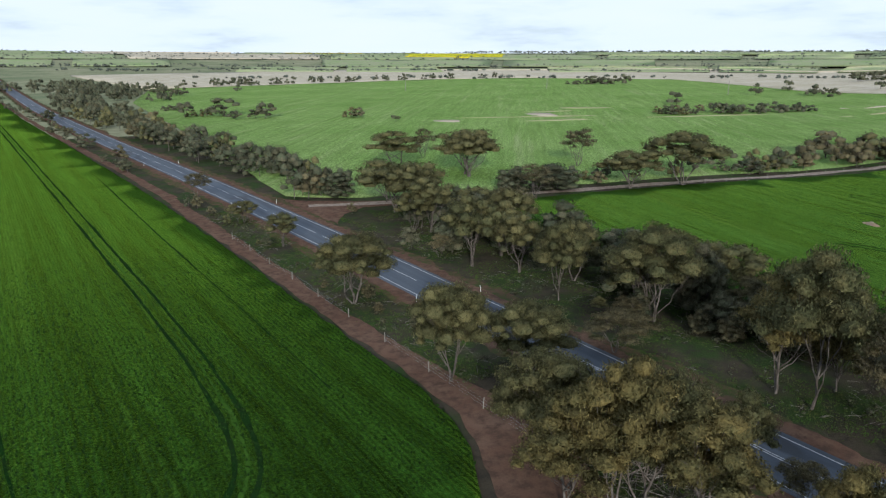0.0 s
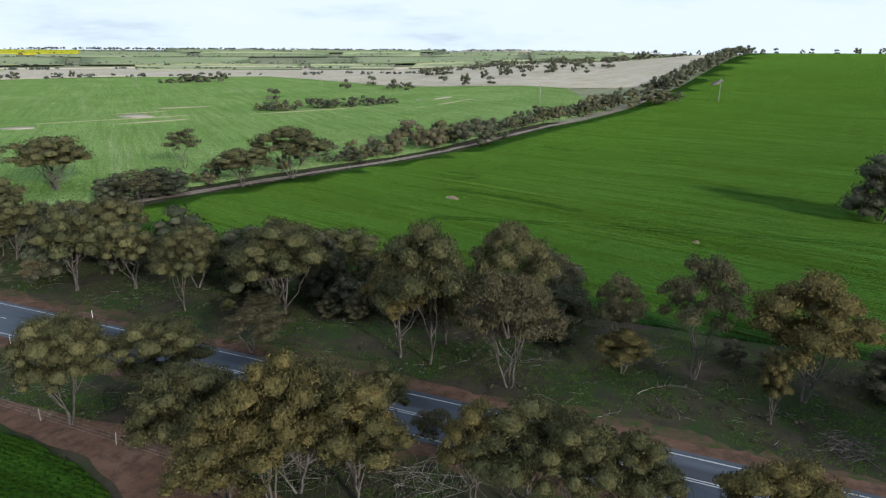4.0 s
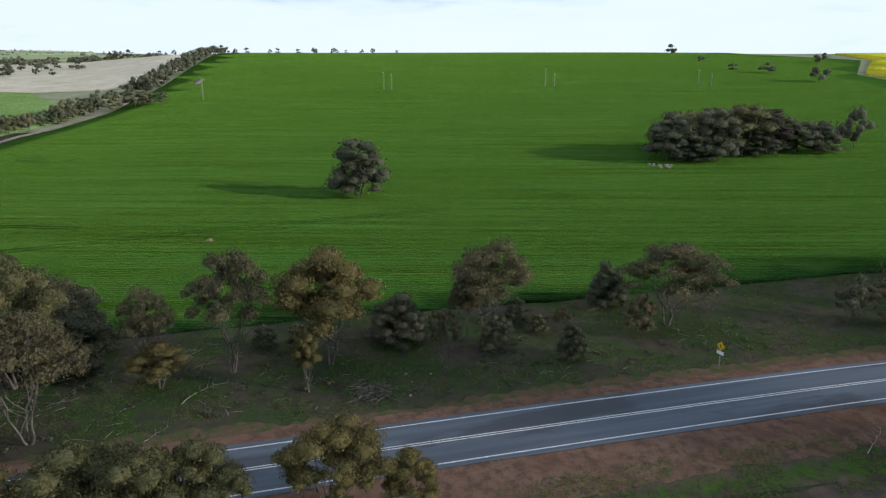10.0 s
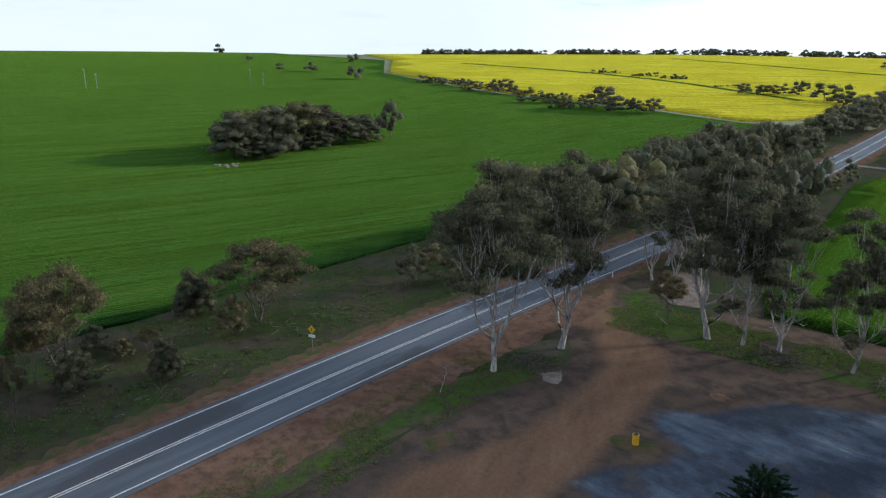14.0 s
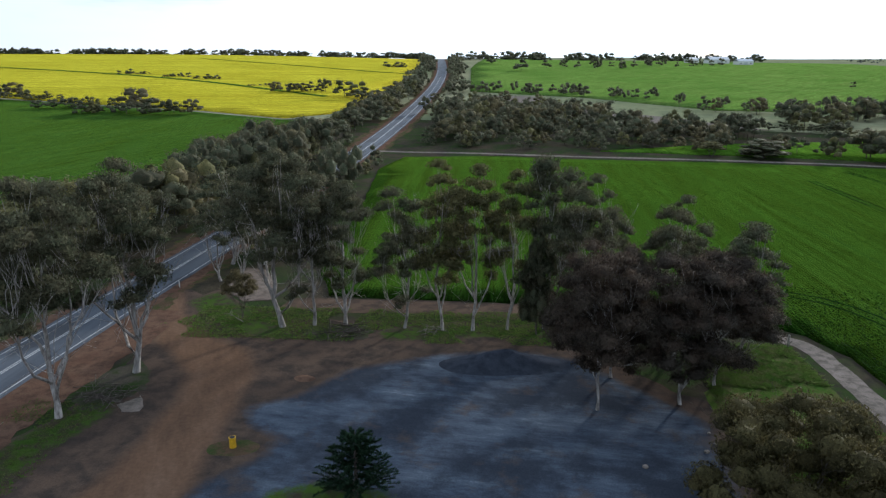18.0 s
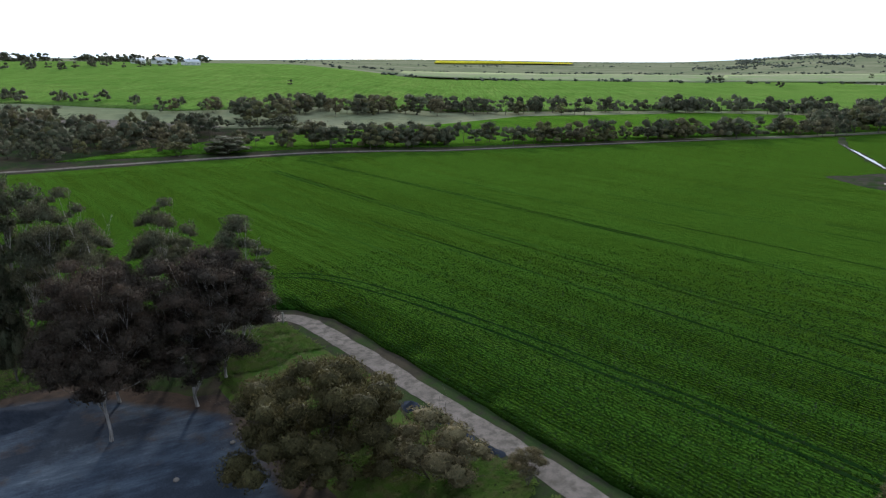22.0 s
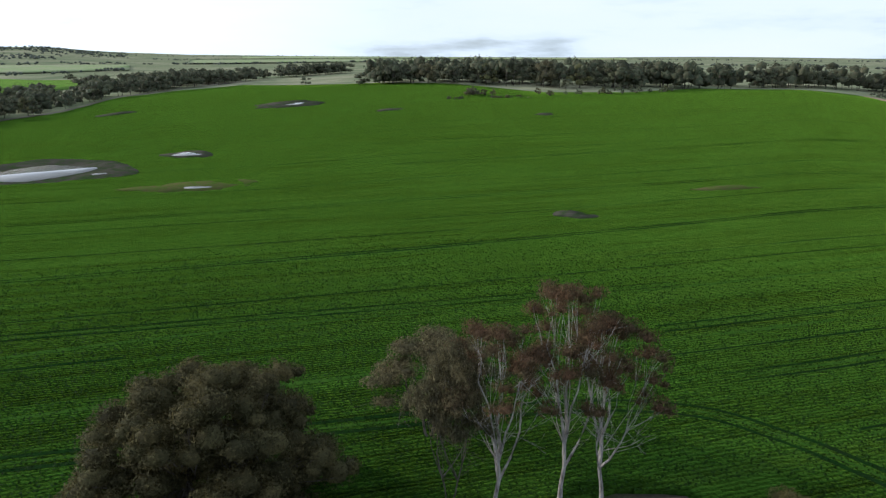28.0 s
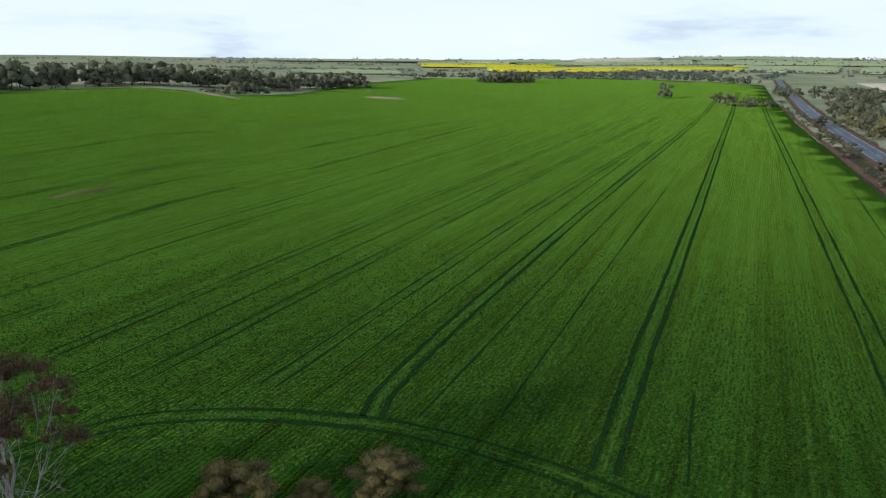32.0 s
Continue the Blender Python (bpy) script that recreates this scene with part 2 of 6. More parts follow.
def yard_mix(name):
    """Yard ground: brown earth, an orange driven way, scraped blue-grey gravel, pale sand and grass that run into one another.
    How much of each lies where is kept with the corners of the mesh."""
    m, n, l, p = shader(name, 0.92)
    geo = n.new("ShaderNodeNewGeometry").outputs["Position"]
    rough_edge, fine_edge = noise_node(n, l, 0.35, 6, 0.7, geo), noise_node(n, l, 2.2, 4, 0.7, geo)

    def share(key, soft=0.16, fine=0.25):
        at = n.new("ShaderNodeAttribute")
        at.attribute_name = key
        total = at.outputs["Fac"]
        for f, k in ((rough_edge, 0.55), (fine_edge, fine)):
            add = n.new("ShaderNodeMath")
            add.operation = "MULTIPLY_ADD"
            add.inputs[1].default_value = k
            l.new(f, add.inputs[0])
            l.new(total, add.inputs[2])
            total = add.outputs[0]
        mid = 0.5 + (0.55 + fine) / 2
        scale = n.new("ShaderNodeMath")
        scale.operation = "MULTIPLY"
        scale.inputs[1].default_value = 0.5
        l.new(total, scale.inputs[0])
        return ramp(n, l, scale.outputs[0], [((mid - soft) / 2, grey(0)), ((mid + soft) / 2, grey(1))])

    col, grain = earth_colour(n, l, (0.084, 0.062, 0.05), (0.115, 0.083, 0.064), (0.058, 0.048, 0.042), 0.12, 2.0)
    # the driven way, with wheel streaks along it
    streak = noise_node(n, l, 1.0, 5, 0.7, geo, (0.5, 0.12, 1, radians(-22)))
    way = ramp(n, l, streak, [(0.3, (0.112, 0.071, 0.049)), (0.5, (0.15, 0.092, 0.06)), (0.7, (0.18, 0.115, 0.078))])
    way = mixed(n, l, 0.5, way, ramp(n, l, fine_edge, [(0.3, grey(0.55)), (0.65, grey(1.05))]), "MULTIPLY")
    col = mixed(n, l, share("drive", 0.3), col, way)
    # scraped gravel
    smear = noise_node(n, l, 1.0, 7, 0.75, geo, (0.11, 0.36, 1, radians(8)))
    damp = noise_node(n, l, 0.13, 6, 0.65, geo)
    stones = noise_node(n, l, 7.0, 4, 0.8, geo)
    tint = noise_node(n, l, 0.22, 5, 0.65, geo)
    bed = ramp(n, l, smear, [(0.33, (0.036, 0.044, 0.062)), (0.5, (0.072, 0.09, 0.122)), (0.6, (0.10, 0.124, 0.16)), (0.72, (0.20, 0.235, 0.28))])
    bed = mixed(n, l, ramp(n, l, damp, [(0.44, grey(0)), (0.58, grey(0.85))]), bed, (0.036, 0.042, 0.056))
    bed = mixed(n, l, ramp(n, l, tint, [(0.56, grey(0)), (0.68, grey(0.6))]), bed, (0.095, 0.074, 0.062))
    bed = mixed(n, l, 0.65, bed, ramp(n, l, stones, [(0.3, grey(0.45)), (0.7, grey(1.15))]), "MULTIPLY")
    col = mixed(n, l, share("gravel", 0.22, 0.4), col, bed)
    sand, _g = earth_colour(n, l, (0.205, 0.165, 0.14), (0.27, 0.22, 0.19), (0.14, 0.115, 0.095), 0.3, 4.0)
    col = mixed(n, l, share("sand", 0.15), col, sand)
    weeds, _g = earth_colour(n, l, (0.045, 0.088, 0.018), (0.066, 0.108, 0.022), (0.055, 0.05, 0.034), 0.25, 3.0)
    col = mixed(n, l, share("grass", 0.14, 0.6), col, weeds)
    l.new(col, p.inputs["Base Color"])
    bumped(n, l, p, stones, 0.55, 0.08)
    return m


VERGE = earth("verge_ground", (0.045, 0.07, 0.025), (0.075, 0.064, 0.046), (0.05, 0.045, 0.036), 0.11, 2.2, 0.95, 1.0, 0.53, 0.07)
SHOULDER_MIX = earth("trodden_verge", (0.10, 0.075, 0.045), (0.135, 0.085, 0.06), (0.06, 0.082, 0.03), 0.3, 2.5, 0.95, 0.8, 0.5)
# base colour lightened to carry the haze over the distance
HAZED_LAND = earth("hazed_land", (0.23, 0.25, 0.145), (0.33, 0.315, 0.205), (0.18, 0.21, 0.12), 0.004, 0.05, 0.95, 0.1)
RED_DIRT = earth("red_dirt", (0.14, 0.08, 0.056), (0.175, 0.11, 0.078), (0.10, 0.064, 0.047), 0.25, 3.0)
PALE_GRAVEL = earth("pale_gravel", (0.205, 0.175, 0.155), (0.27, 0.23, 0.205), (0.14, 0.125, 0.105), 0.3, 4.0)
TRACK_SAND = earth("track_sand", (0.30, 0.24, 0.20), (0.38, 0.31, 0.255), (0.23, 0.185, 0.15), 0.3, 4.0)
YARD = yard_mix("yard_ground")
YARD_DIRT = earth("yard_dirt", (0.105, 0.074, 0.056), (0.14, 0.098, 0.072), (0.072, 0.055, 0.045), 0.12, 2.0)
DARK_SOIL = earth("dark_soil", (0.042, 0.05, 0.068), (0.058, 0.068, 0.09), (0.035, 0.041, 0.056), 0.3, 4.0)
# far green paled so that haze and far sunlight sit in the base colour
HAZED_PASTURE = earth("hazed_pasture", (0.26, 0.34, 0.15), (0.33, 0.38, 0.20), (0.36, 0.36, 0.23), 0.006, 0.1, 0.95, 0.1)
# straw colour with the sunlight on distant paddocks added into it
STUBBLE = earth("stubble", (0.52, 0.455, 0.35), (0.60, 0.53, 0.42), (0.46, 0.41, 0.29), 0.01, 0.3, 0.95, 0.2)
GRASS = earth("rank_grass", (0.06, 0.12, 0.022), (0.09, 0.135, 0.03), (0.105, 0.105, 0.045), 0.2, 3.0, 0.9, 0.9)
CROP_W = crop("crop_west", (0.0175, 0.054, 0.007), (0.028, 0.075, 0.0095), 0, 0.55, 0.3, (0.046, 0.088, 0.0125), False, 1.0, 0.29)
BLADES = leaves("crop_blades", (0.0145, 0.045, 0.005), (0.021, 0.055, 0.0065), (0.017, 0.049, 0.0055))
CROP_E = crop("crop_east", (0.02, 0.06, 0.014), (0.034, 0.083, 0.0185), 17, 0.9, 0.45, (0.062, 0.1, 0.0225), False, 1.0, 0.23)
CROP_S = crop("crop_south", (0.075, 0.19, 0.018), (0.12, 0.24, 0.026), 0, 0.62, 0.4, (0.16, 0.25, 0.04))
# both far greens are lightened, sunlight on the distance painted into them
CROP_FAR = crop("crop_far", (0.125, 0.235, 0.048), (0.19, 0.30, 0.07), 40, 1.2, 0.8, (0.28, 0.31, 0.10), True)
# lighter still: haze over the north-east goes into this colour too
CROP_NE_LIT = crop("pasture_north_east_lit", (0.165, 0.255, 0.082), (0.235, 0.32, 0.12), 40, 1.2, 0.8, (0.33, 0.36, 0.19), True, 0.3, 0.1)
BRIGHT_GRASS = earth("bright_grass", (0.09, 0.165, 0.03), (0.13, 0.19, 0.04), (0.15, 0.16, 0.06), 0.2, 3.0, 0.9, 0.9)
CANOLA = crop("canola", (0.62, 0.51, 0.03), (0.75, 0.63, 0.045), 60, 1.0, 0.7, (0.45, 0.45, 0.03), True)
LEAF_OLIVE = leaves("leaf_olive", (0.111, 0.117, 0.0537), (0.15, 0.145, 0.065), (0.222, 0.194, 0.0826))
LEAF_GOLD = leaves("leaf_gold", (0.139, 0.13, 0.0544), (0.188, 0.158, 0.0605), (0.263, 0.205, 0.0746))
LEAF_DARK = leaves("leaf_dark", (0.0912, 0.108, 0.0641), (0.121, 0.129, 0.0775), (0.175, 0.152, 0.0931))
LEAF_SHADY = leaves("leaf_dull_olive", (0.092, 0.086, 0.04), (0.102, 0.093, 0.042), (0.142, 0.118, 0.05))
LEAF_GREY = leaves("leaf_grey", (0.122, 0.119, 0.0698), (0.161, 0.141, 0.0762), (0.224, 0.182, 0.0929))
LEAF_RUST = leaves("leaf_rust", (0.16, 0.098, 0.058), (0.18, 0.105, 0.06), (0.125, 0.112, 0.06))
# far foliage greyed and lightened: distance haze is put into the leaf colour
LEAF_HAZED = leaves("leaf_hazed", (0.106, 0.125, 0.1), (0.138, 0.15, 0.122), (0.156, 0.163, 0.125))
LEAF_WINE = leaves("leaf_wine", (0.082, 0.07, 0.057), (0.095, 0.077, 0.06), (0.13, 0.09, 0.066))
LEAF_PINE = leaves("leaf_pine", (0.022, 0.05, 0.026), (0.03, 0.06, 0.03), (0.04, 0.07, 0.035))
BARK_GREY = bark("bark_grey", (0.06, 0.05, 0.042), (0.12, 0.104, 0.09), (0.19, 0.168, 0.148))
BARK_PALE = bark("bark_pale", (0.18, 0.155, 0.14), (0.36, 0.33, 0.305), (0.52, 0.48, 0.45))
WATER, _n, _l, _p = shader("water", 0.04, 0.5)
# murky base, paled to stand in for the sky's bright reflection
_p.inputs["Base Color"].default_value = (0.34, 0.32, 0.29, 1)
bumped(_n, _l, _p, noise_node(_n, _l, 1.5, 3), 0.03, 0.05)
RUT = earth("wheel_rut", (0.010, 0.03, 0.007), (0.016, 0.032, 0.010), (0.013, 0.04, 0.008), 0.3, 3.0)
PASS_LINE = earth("pale_crop_line", (0.046, 0.108, 0.014), (0.056, 0.118, 0.017), (0.038, 0.095, 0.012), 0.3, 3.0)
YELLOWED = earth("yellowed_crop", (0.085, 0.105, 0.026), (0.06, 0.105, 0.018), (0.11, 0.095, 0.042), 0.15, 3.0)
PALE_PATCH = earth("thin_pale_pasture", (0.33, 0.36, 0.15), (0.38, 0.37, 0.19), (0.42, 0.37, 0.24), 0.1, 1.0)
BARE = earth("bare_clay", (0.30, 0.22, 0.15), (0.24, 0.17, 0.12), (0.36, 0.29, 0.22), 0.2, 3.0)
BARE_PALE = earth("dry_clay", (0.5, 0.42, 0.32), (0.42, 0.35, 0.26), (0.55, 0.48, 0.38), 0.2, 3.0)
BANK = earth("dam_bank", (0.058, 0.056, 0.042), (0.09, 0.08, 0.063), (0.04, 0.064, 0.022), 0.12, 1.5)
PAINT = plain("white_line_paint", (0.55, 0.55, 0.55), 0.6, 0, 0.5)
WHITE = plain("white_plastic", (0.75, 0.75, 0.72), 0.5, 0, 0.2)
YELLOW = plain("yellow_paint", (0.72, 0.42, 0.02), 0.5, 0, 0.25)
BLACK = plain("black_paint", (0.02, 0.02, 0.02), 0.6, 0, 0.2)
STEEL = plain("galvanised_steel", (0.45, 0.46, 0.47), 0.45, 0.7, 0.3)
POST_WOOD = bark("weathered_post", (0.16, 0.14, 0.12), (0.27, 0.25, 0.22), (0.36, 0.34, 0.31))
DEAD_WOOD = bark("dead_wood", (0.13, 0.115, 0.10), (0.24, 0.215, 0.19), (0.33, 0.30, 0.27))
DARK_WOOD = bark("dark_sticks", (0.05, 0.042, 0.036), (0.10, 0.085, 0.075), (0.16, 0.14, 0.125))
ROCK = earth("pale_rock", (0.22, 0.195, 0.175), (0.29, 0.26, 0.235), (0.17, 0.15, 0.13), 1.0, 6.0)
SHED = plain("white_shed_wall", (0.72, 0.72, 0.70), 0.6, 0.1, 0.2)
SHED_ROOF = plain("zinc_roof", (0.55, 0.57, 0.6), 0.4, 0.5, 0.25)


def asphalt():
    """Worn grey seal: stone grain, darker wheel paths and resealed patches along the lanes, cracks."""
    m, n, l, p = shader("asphalt", 0.75, 0.35)
    geo = n.new("ShaderNodeNewGeometry").outputs["Position"]
    lane = noise_node(n, l, 1.0, 3, 0.6, geo, (0.5, 0.02, 1, 0))
    patch = noise_node(n, l, 1.0, 4, 0.6, geo, (0.16, 0.05, 1, 0))
    grain = noise_node(n, l, 9.0, 4, 0.8, geo)
    col = ramp(n, l, lane, [(0.36, (0.048, 0.058, 0.076)), (0.62, (0.08, 0.094, 0.116))])
    col = mixed(n, l, ramp(n, l, patch, [(0.56, grey(0)), (0.62, grey(0.75))]), col, (0.032, 0.034, 0.040))
    col = mixed(n, l, 0.5, col, ramp(n, l, grain, [(0.3, grey(0.55)), (0.7, grey(1.1))]), "MULTIPLY")
    l.new(col, p.inputs["Base Color"])
    bumped(n, l, p, grain, 0.3, 0.02)
    return m


ASPHALT = asphalt()


# ---------------------------------------------------------------- the lie of the land
RELIEF = [(0, 800, 3, .35), (30, 800, 3, .3), (60, 900, 8, .45), (75, 900, 24, .4), (88, 850, 37, .1), (115, 800, 37, .1),
          (135, 850, 36, .1), (155, 850, 36, .1), (176, 900, 33, 0), (190, 1000, 31, .1), (205, 1000, 28, .1), (220, 800, 4, 0),
          (236, 800, 3, 0), (241, 800, 2.6, .12), (246, 780, 2, .5), (256, 650, 4, .45), (262, 500, 8, .05), (266, 490, 9.5, -.05), (285, 450, 17, -.05), (312, 450, 14, -.05), (325, 600, 5, -.05), (340, 800, 3, 0), (360, 800, 3, .35)]


def smooth(v):
    v = min(1, max(0, v))
    return v * v * (3 - 2 * v)


def height(x, y):
    """The lie of the land: a flat middle, gentle swells, and far rises that make the skyline."""
    r, b = math.hypot(x, y), math.degrees(math.atan2(x, y)) % 360
    for (b0, r0, a0, e0), (b1, r1, a1, e1) in zip(RELIEF, RELIEF[1:]):
        if b0 <= b <= b1:
            k = smooth((b - b0) / (b1 - b0))
            reach, swell, rise = r0 + (r1 - r0) * k, a0 + (a1 - a0) * k, e0 + (e1 - e0) * k
    near = swell * smooth((r - 100) / (reach - 100))
    top = 33 + 3500 * math.tan(math.radians(rise))
    return near + (top - near) * smooth((r - reach) / (3500 - reach)) if r > reach else near


def far_ground(x, y):
    """The same with the long waves of the distance on it."""
    r = math.hypot(x, y)
    return height(x, y) + (min(1, (r - 900) / 600) * (noise.noise((x * 0.0011, y * 0.0011, 0)) * 5 - 3) + 15 * smooth((r - 1900) / 1300) * noise.noise((x * 0.00062, y * 0.00062, 4)) if r > 900 else 0)


# ---------------------------------------------------------------- builders
def mesh_of(name, verts, faces, material, smooth_faces=False):
    me = bpy.data.meshes.new(name)
    me.from_pydata(verts, [], faces)
    me.materials.append(material)
    if smooth_faces:
        me.shade_smooth()
    me.update()
    return me


def part(name, data, material, parent, label=""):
    """One mesh, from a bmesh or a finished mesh, as a part of a thing."""
    if not isinstance(data, bpy.types.Mesh):
        me = bpy.data.meshes.new(name)
        data.to_mesh(me)
        data.free()
        me.materials.append(material)
        data = me
    ob = new(name, data)
    ob.parent = parent
    return tagged(ob, label)


def bend(points, x):
    """Between points (x, value), smoothly."""
    for (x0, v0), (x1, v1) in zip(points, points[1:]):
        if x <= x1:
            return v0 + (v1 - v0) * max(0, (x - x0) / (x1 - x0))
    return points[-1][1]


def ragged(corners, step, wobble, seed=0.0):
    """A closed outline through corners, cut into steps and made uneven."""
    out = []
    for (x0, y0), (x1, y1) in zip(corners, corners[1:] + corners[:1]):
        d = math.hypot(x1 - x0, y1 - y0)
        s = step * (1 + max(0, math.hypot((x0 + x1) / 2, (y0 + y1) / 2) - 150) / 60)
        k = max(1, int(d / s))
        for i in range(k):
            x, y = x0 + (x1 - x0) * i / k, y0 + (y1 - y0) * i / k
            w = noise.noise((x * 0.23, y * 0.23, seed)) * wobble + noise.noise((x * 1.1, y * 1.1, seed + 7)) * wobble * 0.5
            out.append((x - (y1 - y0) / d * w, y + (x1 - x0) / d * w))
    return out


def lift(x, y):
    return 0.0012 * max(0, math.hypot(x, y) - 250)


def sheet(name, corners, material, up, label, category, step=2.0, wobble=0.5, kind="structure", grid=0.0):
    """A piece of land that drapes over the ground inside an outline, up metres above it."""
    edge = ragged(corners, step, wobble, len(corners) * 3.7)
    xs, ys = [p[0] for p in edge], [p[1] for p in edge]
    pts, r = list(edge), 0
    far = max(math.hypot(*p) for p in edge)
    for i in range(int((max(xs) - min(xs)) / grid) if grid else 0):
        for j in range(int((max(ys) - min(ys)) / grid)):
            pts.append((min(xs) + (i + 0.5 * (j % 2)) * grid, min(ys) + j * grid))
    for ring in range(0 if grid else 400):
        r = 3 if ring == 0 else r * 1.055 + 2.0
        if r > far:
            break
        k = max(8, int(2 * math.pi * r / max(4.0, r * 0.06)))
        for i in range(k):
            a = 2 * math.pi * (i + (ring % 2) * 0.5) / k
            x, y = r * math.sin(a), r * math.cos(a)
            if min(xs) < x < max(xs) and min(ys) < y < max(ys):
                pts.append((x, y))
    n = len(edge)
    v, e, f, *_ = geometry.delaunay_2d_cdt([Vector(p) for p in pts], [(i, (i + 1) % n) for i in range(n)], [], 1, 0.001)
    top = [(p.x, p.y, far_ground(p.x, p.y) + up + lift(p.x, p.y)) for p in v]
    faces = [tuple(q) for q in f]
    if up > 0.2:
        rim = {}
        for q in faces:
            for a, b in zip(q, q[1:] + q[:1]):
                if (b, a) in rim:
                    del rim[(b, a)]
                else:
                    rim[(a, b)] = 1
        low = {}
        for a, b in rim:
            for k in (a, b):
                if k not in low:
                    low[k] = len(top)
                    top.append((top[k][0], top[k][1], height(top[k][0], top[k][1]) - 0.05))
            faces.append((b, a, low[a], low[b]))
    ob = new(name, mesh_of(name, top, faces, material, True))
    return tagged(ob, label, category, kind=kind)


def ribbon_mesh(name, line, width, up, material, wobble=0.0, step=3.0, offset=0.0):
    """A strip of even width along a line, draped over the ground."""
    pts = []
    for (x0, y0), (x1, y1) in zip(line, line[1:]):
        k = max(1, int(math.hypot(x1 - x0, y1 - y0) / step))
        pts += [(x0 + (x1 - x0) * i / k, y0 + (y1 - y0) * i / k) for i in range(k)]
    pts.append(line[-1])
    v, f = [], []
    for i, (x, y) in enumerate(pts):
        (xa, ya), (xb, yb) = pts[max(0, i - 1)], pts[min(len(pts) - 1, i + 1)]
        d = math.hypot(xb - xa, yb - ya)
        nx, ny = (yb - ya) / d, -(xb - xa) / d
        for s in (-1, 1):
            o = offset + s * width / 2 + s * wobble * (0.9 * noise.noise((x * 0.06, y * 0.06, s * 5.0 + width)) + 0.55 * noise.noise((x * 0.37, y * 0.37, s * 9.0 + width)) + 0.45 * noise.noise((x * 1.3, y * 1.3, s * 3.0 + width)))
            px, py = x + nx * o, y + ny * o
            v.append((px, py, height(px, py) + up + lift(px, py)))
        if i:
            f.append((2 * i - 2, 2 * i - 1, 2 * i + 1, 2 * i))
    return mesh_of(name, v, f, material, True)


def ribbon(name, line, width, up, material, label, category, wobble=0.0, step=3.0, offset=0.0, kind="structure"):
    return tagged(new(name, ribbon_mesh(name, line, width, up, material, wobble, step, offset)), label, category, kind=kind)


def rounded(line, times=3):
    """A line with its corners cut to curves."""
    for _ in range(times):
        out = [line[0]]
        for (x0, y0), (x1, y1) in zip(line, line[1:]):
            out += [(x0 * 0.75 + x1 * 0.25, y0 * 0.75 + y1 * 0.25), (x0 * 0.25 + x1 * 0.75, y0 * 0.25 + y1 * 0.75)]
        line = out + [line[-1]]
    return line


# ---------------------------------------------------------------- ground
def build_ground():
    v, f, radii = [(0, 0, 0)], [], []
    r = 0
    while r < 4600:
        r = r * 1.05 + 4
        radii.append(r)
    k = 180
    for r in radii:
        for i in range(k):
            a = 2 * math.pi * i / k
            x, y = r * math.sin(a), r * math.cos(a)
            z = far_ground(x, y)
            v.append((x, y, z))
    f += [(0, 1 + (i + 1) % k, 1 + i) for i in range(k)]
    for j in range(len(radii) - 1):
        a0, b0 = 1 + j * k, 1 + (j + 1) * k
        f += [(a0 + i, a0 + (i + 1) % k, b0 + (i + 1) % k, b0 + i) for i in range(k)]
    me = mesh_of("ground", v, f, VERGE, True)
    # past 330 m the ground wears the colour with haze in it
    me.materials.append(HAZED_LAND)
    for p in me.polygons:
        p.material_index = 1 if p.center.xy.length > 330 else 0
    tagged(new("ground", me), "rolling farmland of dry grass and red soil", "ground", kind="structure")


build_ground()

ROAD_N = [(-820, 52), (-800, 51), (-624, 38), (-497, 33), (-358, 36), (-273, 39.5), (-228, 42), (-123, 48.4), (-80, 51.3), (-50, 52.5), (0, 52.9),
          (60, 52.6), (100, 52), (120, 51.4), (168, 49.4), (204, 47.5), (260, 43.5), (330, 39), (414, 34.5), (515, 30), (750, 26.5), (1200, 22)]
ROAD_LINE = rounded([(x, y) for y, x in ROAD_N], 2)
SIDE_ROAD = rounded([(46, -238), (36, -233), (-5, -233.5), (-80, -226), (-141, -211), (-266, -164), (-324, -139), (-459, -77), (-640, 0)], 2)
NE_ROAD = rounded([(60, 146), (70, 142), (98, 134), (129, 126), (167, 117), (208, 103), (287, 88), (361, 67), (430, 57)], 2)

# fields first, then the tracks and the road on them
E_CROP = [(84, 88), (98, 126), (129, 121), (167, 112), (208, 98), (287, 84), (361, 63.5), (470, 49), (600, 39), (900, 18), (900, -560), (579, -460), (457, -466),
          (368, -374), (245, -332), (133, -316), (87, -303), (70, -309), (68, -240), (76, -150), (83, -90), (84, -40), (86, 0)]
sheet("crop_field", E_CROP, CROP_E, 0.35, "green cereal crop on a gentle rise, faint sowing rows", "field", 2.0, 0.5)
W_CROP = [(33.2, 125), (33.4, 99), (33.4, 79), (33.5, 64), (33.8, 55), (33.1, 49), (31.5, 43), (28, 36.5), (18, 35), (0, 35), (-18, 32), (-27, 29), (-35.5, 30.5), (-37.5, 32.3), (-40, 31), (-41.5, 26), (-41, 15), (-41, -20), (-42.3, -60),
          (-42.5, -76), (-40, -82), (-36, -86), (-30, -90), (0, -92), (22, -93), (26, -105), (27, -140), (31, -200), (26, -222), (-5, -227), (-80, -219), (-141, -205), (-266, -158),
          (-324, -133), (-459, -71), (-560, 0), (-462, 62), (-405, 118), (-345, 150), (-340, 200), (-366, 262), (-356, 318), (-318, 345), (-338, 470), (-420, 720), (-465, 985), (-270, 1180), (-63, 1084), (2, 1000), (10, 640), (19, 414), (26, 300), (30, 224), (32.5, 166)]
sheet("crop_field", W_CROP, CROP_W, 0.35, "dark green young crop in straight rows", "field", 1.6, 0.4)
